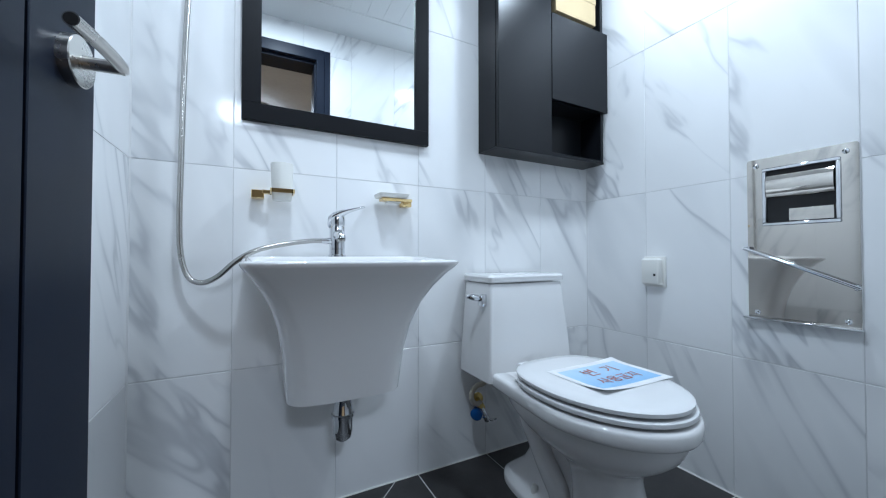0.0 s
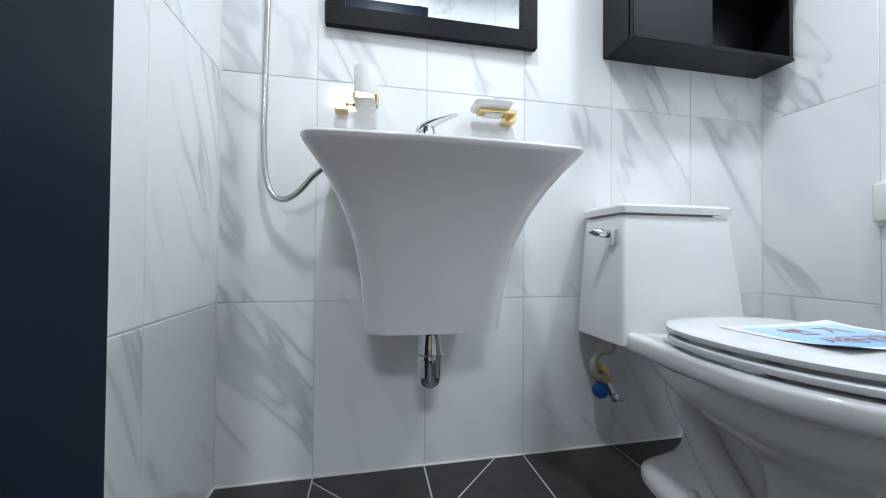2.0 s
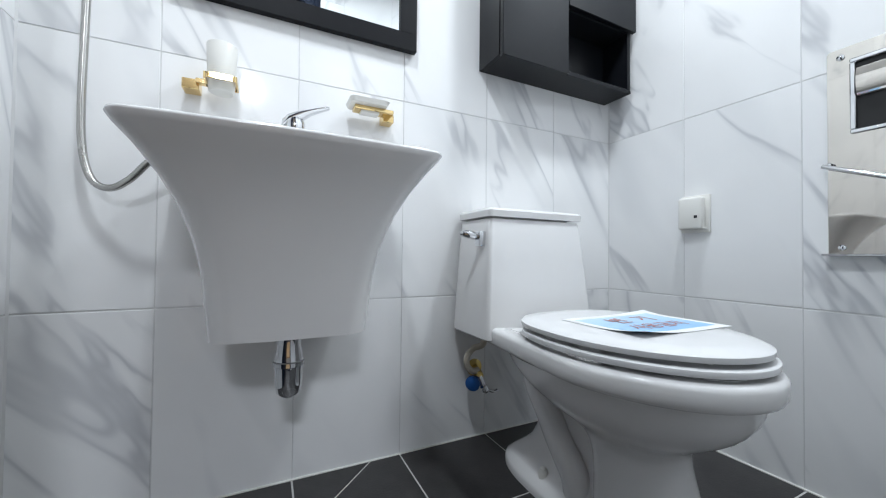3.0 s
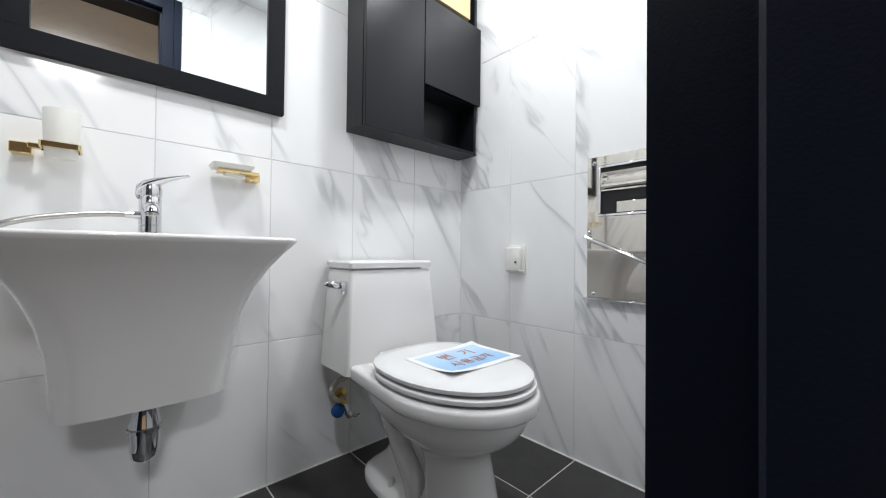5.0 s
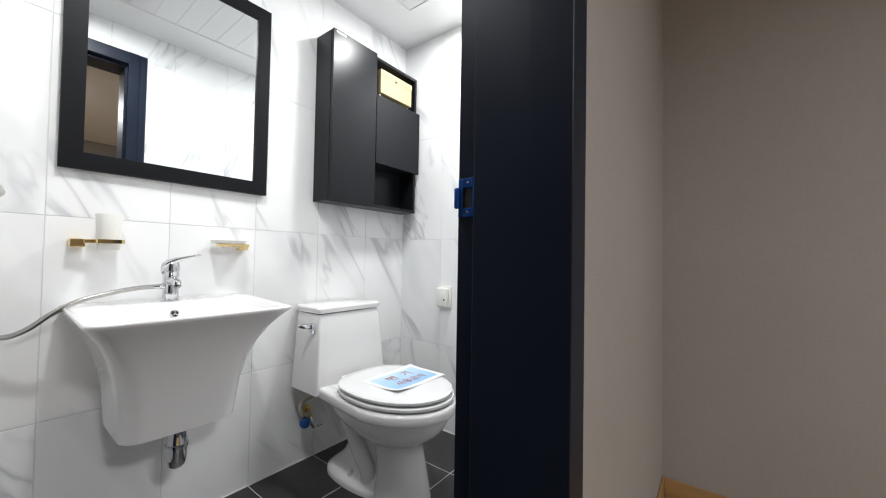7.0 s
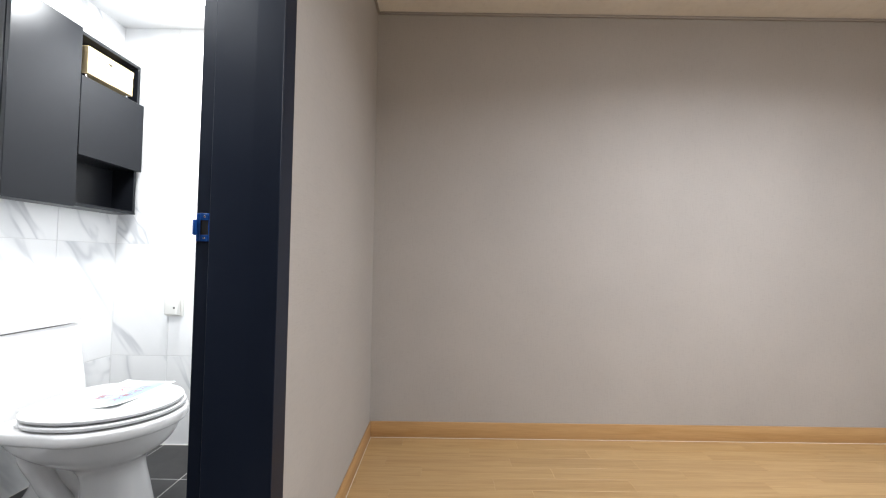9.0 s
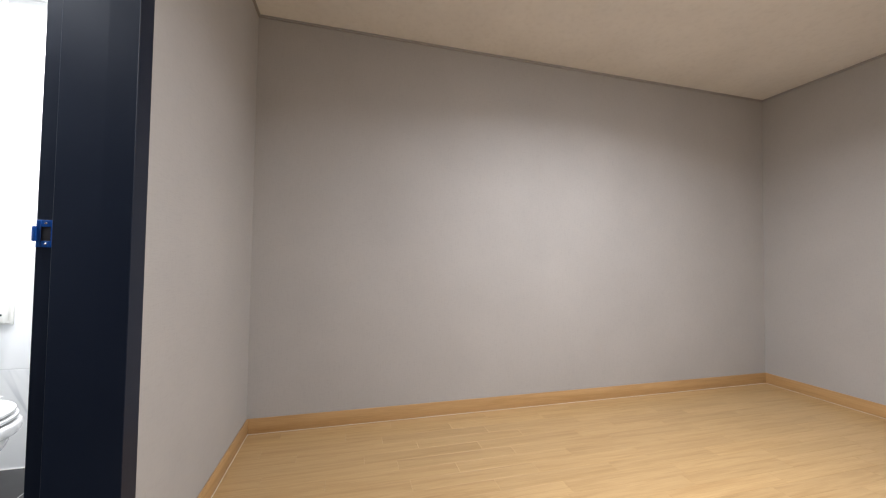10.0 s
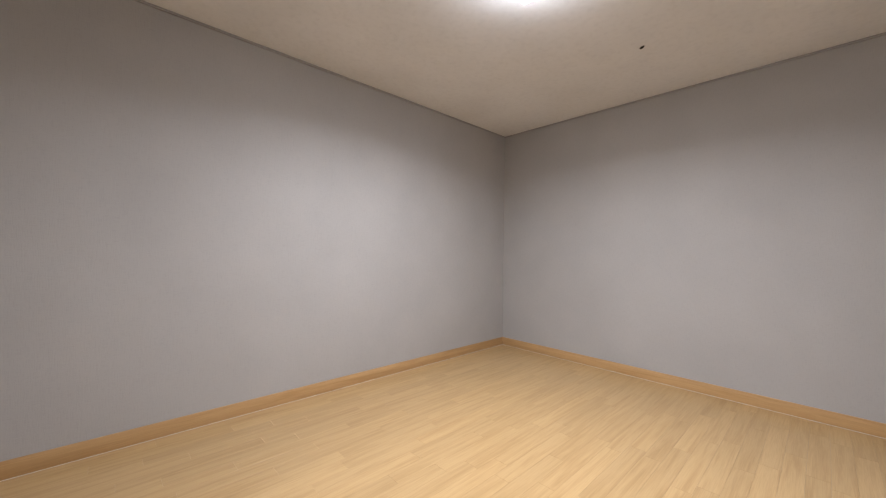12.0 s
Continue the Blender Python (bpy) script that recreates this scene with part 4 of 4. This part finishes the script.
def paper_dispenser():
    """Recessed stainless panel with a roll window, tilted bar and bottom ledge."""
    y0, y1, z0, z1, t = -0.898, -0.650, 0.640, 1.148, 0.004
    wy0, wy1, wz0, wz1 = -0.856, -0.698, 0.940, 1.106
    thing = empty("paper_dispenser", "polished stainless steel toilet roll panel on the tiles", "paper holder")
    xf = XR - t
    bm = bmesh.new()

    def ring(pts, x):
        return [Vector((x, p[0], p[1])) for p in pts]

    k, corner = 5, 0.007
    outer = []
    for cy, cz, a0 in ((y0 + corner, z0 + 0.003, 180), (y1 - corner, z0 + 0.003, 270), (y1 - corner, z1 - corner, 0), (y0 + corner, z1 - corner, 90)):
        r = corner if cz > 1 else 0.003
        cyy = cy if cz > 1 else (y0 + 0.003 if a0 == 180 else y1 - 0.003)
        for j in range(k + 1):
            a = radians(a0 + 90 * j / k)
            outer.append((cyy + r * math.cos(a), cz + r * math.sin(a)))
    inner = []
    for i, (cy, cz) in enumerate(((wy0, wz0), (wy1, wz0), (wy1, wz1), (wy0, wz1))):
        inner += [(cy, cz)] * (k + 1)
    n = len(outer)
    inner = [(inner[i][0], inner[i][1]) for i in range(n)]
    loft([ring(outer, XR - 0.0005), ring(outer, xf), ring(inner, xf), ring(inner, XR - 0.0005)], False, False, bm=bm)
    bmesh.ops.remove_doubles(bm, verts=bm.verts, dist=1e-6)
    part("panel", bm, STEEL, thing, "mirror-bright stainless panel", smooth=30)
    bm = bmesh.new()
    for b in ((wy0 - 0.008, wy1 + 0.008, wz0 - 0.008, wz0 + 0.002), (wy0 - 0.008, wy1 + 0.008, wz1 - 0.002, wz1 + 0.008), (wy0 - 0.008, wy0 + 0.002, wz0 + 0.002, wz1 - 0.002), (wy1 - 0.002, wy1 + 0.008, wz0 + 0.002, wz1 - 0.002)):
        box(xf - 0.006, xf - 0.0003, b[0], b[1], b[2], b[3], 0.002, bm=bm)
    part("window_frame", bm, CHROME, thing)
    # thin black sheet: the window's inner shade as colour, without real depth
    part("window_shade_sheet", box(XR - 0.0022, XR - 0.0008, wy0 + 0.001, wy1 - 0.001, wz0 + 0.001, wz1 - 0.001), DARK, thing)
    roll = part("roll_cover", bmesh.new(), STEEL, thing, "curved steel roll cover")
    bm = bmesh.new()
    arc = [(XR - 0.003 - 0.014 * math.sin(radians(a)), 1.055 + 0.036 * math.cos(radians(a))) for a in range(0, 181, 12)]
    loft([[Vector((x, wy0 + 0.004, z)) for x, z in arc], [Vector((x, wy1 - 0.004, z)) for x, z in arc]], True, True, bm=bm)
    bm.to_mesh(roll.data)
    bm.free()
    part("lower_plate", box(XR - 0.0052, XR - 0.0022, wy0 + 0.006, wy1 - 0.055, wz0 + 0.004, wz0 + 0.042, 0.001), STEEL, thing)
    bar = part("tilted_bar", tube([(xf - 0.014, y1 + 0.006, 0.862), (xf - 0.014, -0.774, 0.806), (xf - 0.014, y0 - 0.002, 0.750)], 0.0055, 12), CHROME, thing)
    part("lug", box(xf - 0.016, xf - 0.0002, y0 + 0.002, y0 + 0.010, 0.744, 0.760, 0.002), CHROME, bar)
    part("lug", box(xf - 0.016, xf - 0.0002, y1 - 0.010, y1 - 0.002, 0.852, 0.868, 0.002), CHROME, bar)
    part("ledge", box(xf - 0.026, xf - 0.0002, y0 - 0.006, y1 + 0.006, z0 - 0.003, z0 + 0.003, 0.0015), CHROME, thing)
    for y in (y0 + 0.024, y1 - 0.024):
        for z in (z0 + 0.018, z1 - 0.022):
            part("screw", turned((xf, y, z), (-1, 0, 0), [(0, 0.0075), (0.003, 0.007), (0.006, 0.003)], 16), CHROME, thing)


paper_dispenser()


# ---------------------------------------------------------------- tiles and boards, piece by piece
MESHES = {}


def tile_mesh(w, h, t=0.0085, chamfer=0.0008):
    key = (round(w, 4), round(h, 4))
    if key not in MESHES:
        bm = bmesh.new()
        a = [Vector((x * w / 2, t, z * h / 2)) for x, z in ((-1, -1), (1, -1), (1, 1), (-1, 1))]
        b = [Vector((p.x, chamfer, p.z)) for p in a]
        c = [Vector((p.x - math.copysign(chamfer, p.x), 0, p.z - math.copysign(chamfer, p.z))) for p in a]
        loft([a, b, c], bm=bm)
        bmesh.ops.recalc_face_normals(bm, faces=bm.faces)
        me = bpy.data.meshes.new("tile")
        bm.to_mesh(me)
        bm.free()
        me.materials.append(TILE)
        MESHES[key] = me
    return MESHES[key]


def lay_tiles(wall, columns, rows, place, skip=None):
    """One tile per cell; place(u, z) is the pose of a tile's middle, whose local -y looks into the room."""
    g = 0.0011
    for u0, u1 in zip(columns, columns[1:]):
        for z0, z1 in zip(rows, rows[1:]):
            cells = [(u0, u1, z0, z1)]
            if skip:
                cells = skip(u0, u1, z0, z1)
            for a0, a1, b0, b1 in cells:
                drop = 0.0014 if abs(b1 - 0.5) < 1e-6 else 0.0      # the joint over the lowest course is wider
                ob = new("tile", tile_mesh(a1 - a0 - 2 * g, b1 - b0 - 2 * g - drop))
                ob.parent = wall
                ob.matrix_world = place((a0 + a1) / 2, (b0 + b1 - drop) / 2)


ROWS = [BF, 0.5, 1.1, 1.7, BC + 0.002]
lay_tiles(wall_north, [XL, 0.0, 0.3, 0.6, 0.9, 1.2, XR], ROWS, lambda u, z: pose(u, 0, z))
lay_tiles(wall_east, [0.0, 0.3, 0.6, 0.9, -YD], ROWS, lambda u, z: pose(XR, -u, z, 0, 0, -90))
lay_tiles(wall_west, [YD, -0.9, -0.6, -0.3, 0.0], ROWS, lambda u, z: pose(XL, u, z, 0, 0, 90))


def round_door(u0, u1, z0, z1):
    """Cuts the tiles of the door wall back to the frame (u runs against x)."""
    x0, x1 = -u1, -u0
    lim, top = 0.448, HEAD + 0.05
    if x0 >= lim or z0 >= top:
        return [(u0, u1, z0, z1)]
    out = []
    if x1 > lim + 0.02:
        out.append((-x1, -lim, z0, min(z1, top)))
    if z1 > top + 0.02:
        out.append((u0, u1, top, z1))
    return out


lay_tiles(wall_door, [-XR, -1.2, -0.9, -0.6, -0.3, 0.0, -XL], ROWS, lambda u, z: pose(-u, YD, z, 0, 0, 180), round_door)


def clip(poly, a, b, c):
    """The part of a polygon where a x + b y <= c."""
    out = []
    for p, q in zip(poly, poly[1:] + poly[:1]):
        dp, dq = a * p[0] + b * p[1] - c, a * q[0] + b * q[1] - c
        if dp <= 0:
            out.append(p)
        if dp * dq < 0:
            s = dp / (dp - dq)
            out.append((p[0] + (q[0] - p[0]) * s, p[1] + (q[1] - p[1]) * s))
    return out


def shrink(poly, g):
    """A convex polygon moved in by g on all sides."""
    cx, cy = sum(p[0] for p in poly) / len(poly), sum(p[1] for p in poly) / len(poly)
    out = list(poly)
    for p, q in zip(poly, poly[1:] + poly[:1]):
        nx, ny = q[1] - p[1], p[0] - q[0]
        l = math.hypot(nx, ny)
        if l < 1e-6:
            continue
        nx, ny = nx / l, ny / l
        if nx * (cx - p[0]) + ny * (cy - p[1]) > 0:
            nx, ny = -nx, -ny
        out = clip(out, nx, ny, nx * p[0] + ny * p[1] - g)
    return out


def floor_tiles():
    """Square charcoal tiles; those round the drain are cut on the diagonal to fall towards it."""
    r = math.sqrt(0.5)
    cuts = [(r, -r, 0.512 * r), (r, r, -0.018 * r)]
    xs, ys = [XL, 0.0, 0.3, 0.6, 0.903, 1.203, XR], [YD - 0.012, -0.905, -0.605, -0.305, 0.0]
    for x0, x1 in zip(xs, xs[1:]):
        for y0, y1 in zip(ys, ys[1:]):
            polys = [[(x0, y0), (x1, y0), (x1, y1), (x0, y1)]]
            if x0 >= 0.0 and x1 <= 0.601 and y0 > -0.61:
                for a, b, c in cuts:
                    polys = [s for p in polys for s in (clip(p, a, b, c), clip(p, -a, -b, -c))]
            for p in polys:
                p = shrink(p, 0.0022) if len(p) > 2 else []
                area = abs(sum(a[0] * b[1] - b[0] * a[1] for a, b in zip(p, p[1:] + p[:1]))) / 2 if len(p) > 2 else 0
                if area < 4e-4:
                    continue
                cx, cy = sum(q[0] for q in p) / len(p), sum(q[1] for q in p) / len(p)
                top = [(cx + (x - cx) * 0.992, cy + (y - cy) * 0.992) for x, y in p]
                bm = loft([[Vector((x - cx, y - cy, -0.006)) for x, y in p], [Vector((x - cx, y - cy, -0.001)) for x, y in p], [Vector((x - cx, y - cy, 0)) for x, y in top]])
                ob = part("tile", bm, FLOOR_TILE, bath_floor, smooth=0)
                ob.matrix_world = pose(cx, cy, BF)


floor_tiles()


def sealant():
    """White joints where the wall tiles meet the bathroom floor and each other in the corners."""
    y = 0.0
    for x, s in ((XL, 1), (XR, -1)):
        bm = loft([[Vector((x - s * 0.003, y + 0.003, z)), Vector((x + s * 0.0036, y + 0.003, z)), Vector((x + s * 0.0036, y - 0.0004, z)), Vector((x + s * 0.0004, y - 0.0036, z)), Vector((x - s * 0.003, y - 0.0036, z))] for z in (BF, BC)])
        part("sealant", bm, GROUT, wall_north, "pale corner joint", smooth=0)
    for x0, x1, y0, y1 in ((XL, XR, -0.005, 0.0), (XR - 0.005, XR, YD, -0.005), (XL, XL + 0.005, YD, -0.005), (0.462, XR - 0.005, YD, YD + 0.005)):
        part("sealant", box(x0, x1, y0, y1, BF - 0.002, BF + 0.0035, 0.0012), IVORY, bath_floor, "white sealant joint")


sealant()


def floor_boards():
    """Laminate boards running along the long wall, ends staggered."""
    w, length = 0.0866, 0.62
    xs = WW
    meshes = {}
    while xs < WX - 0.002:
        x1 = min(xs + w, WX)
        y = WS - random.uniform(0.0, length)
        while y < WY + 0.02:
            a, b = max(y, WS), min(y + length, WY + 0.02)
            if b - a > 0.01:
                key = (round(x1 - xs, 4), round(b - a, 4))
                if key not in meshes:
                    hw, hl, c = key[0] / 2 - 0.0002, key[1] / 2 - 0.0002, 0.00025
                    sq = lambda e, z: [Vector((i * (hw - e), j * (hl - e), z)) for i, j in ((-1, -1), (1, -1), (1, 1), (-1, 1))]
                    bm = loft([sq(0, -0.008), sq(0, -c), sq(c, 0)])
                    bmesh.ops.recalc_face_normals(bm, faces=bm.faces)
                    me = bpy.data.meshes.new("floorboard")
                    bm.to_mesh(me)
                    bm.free()
                    me.materials.append(OAK)
                    meshes[key] = me
                ob = new("floorboard", meshes[key])
                ob.parent = bed_floor
                ob.matrix_world = pose((xs + x1) / 2, (a + b) / 2, RF)
            y += length
        xs = x1


floor_boards()
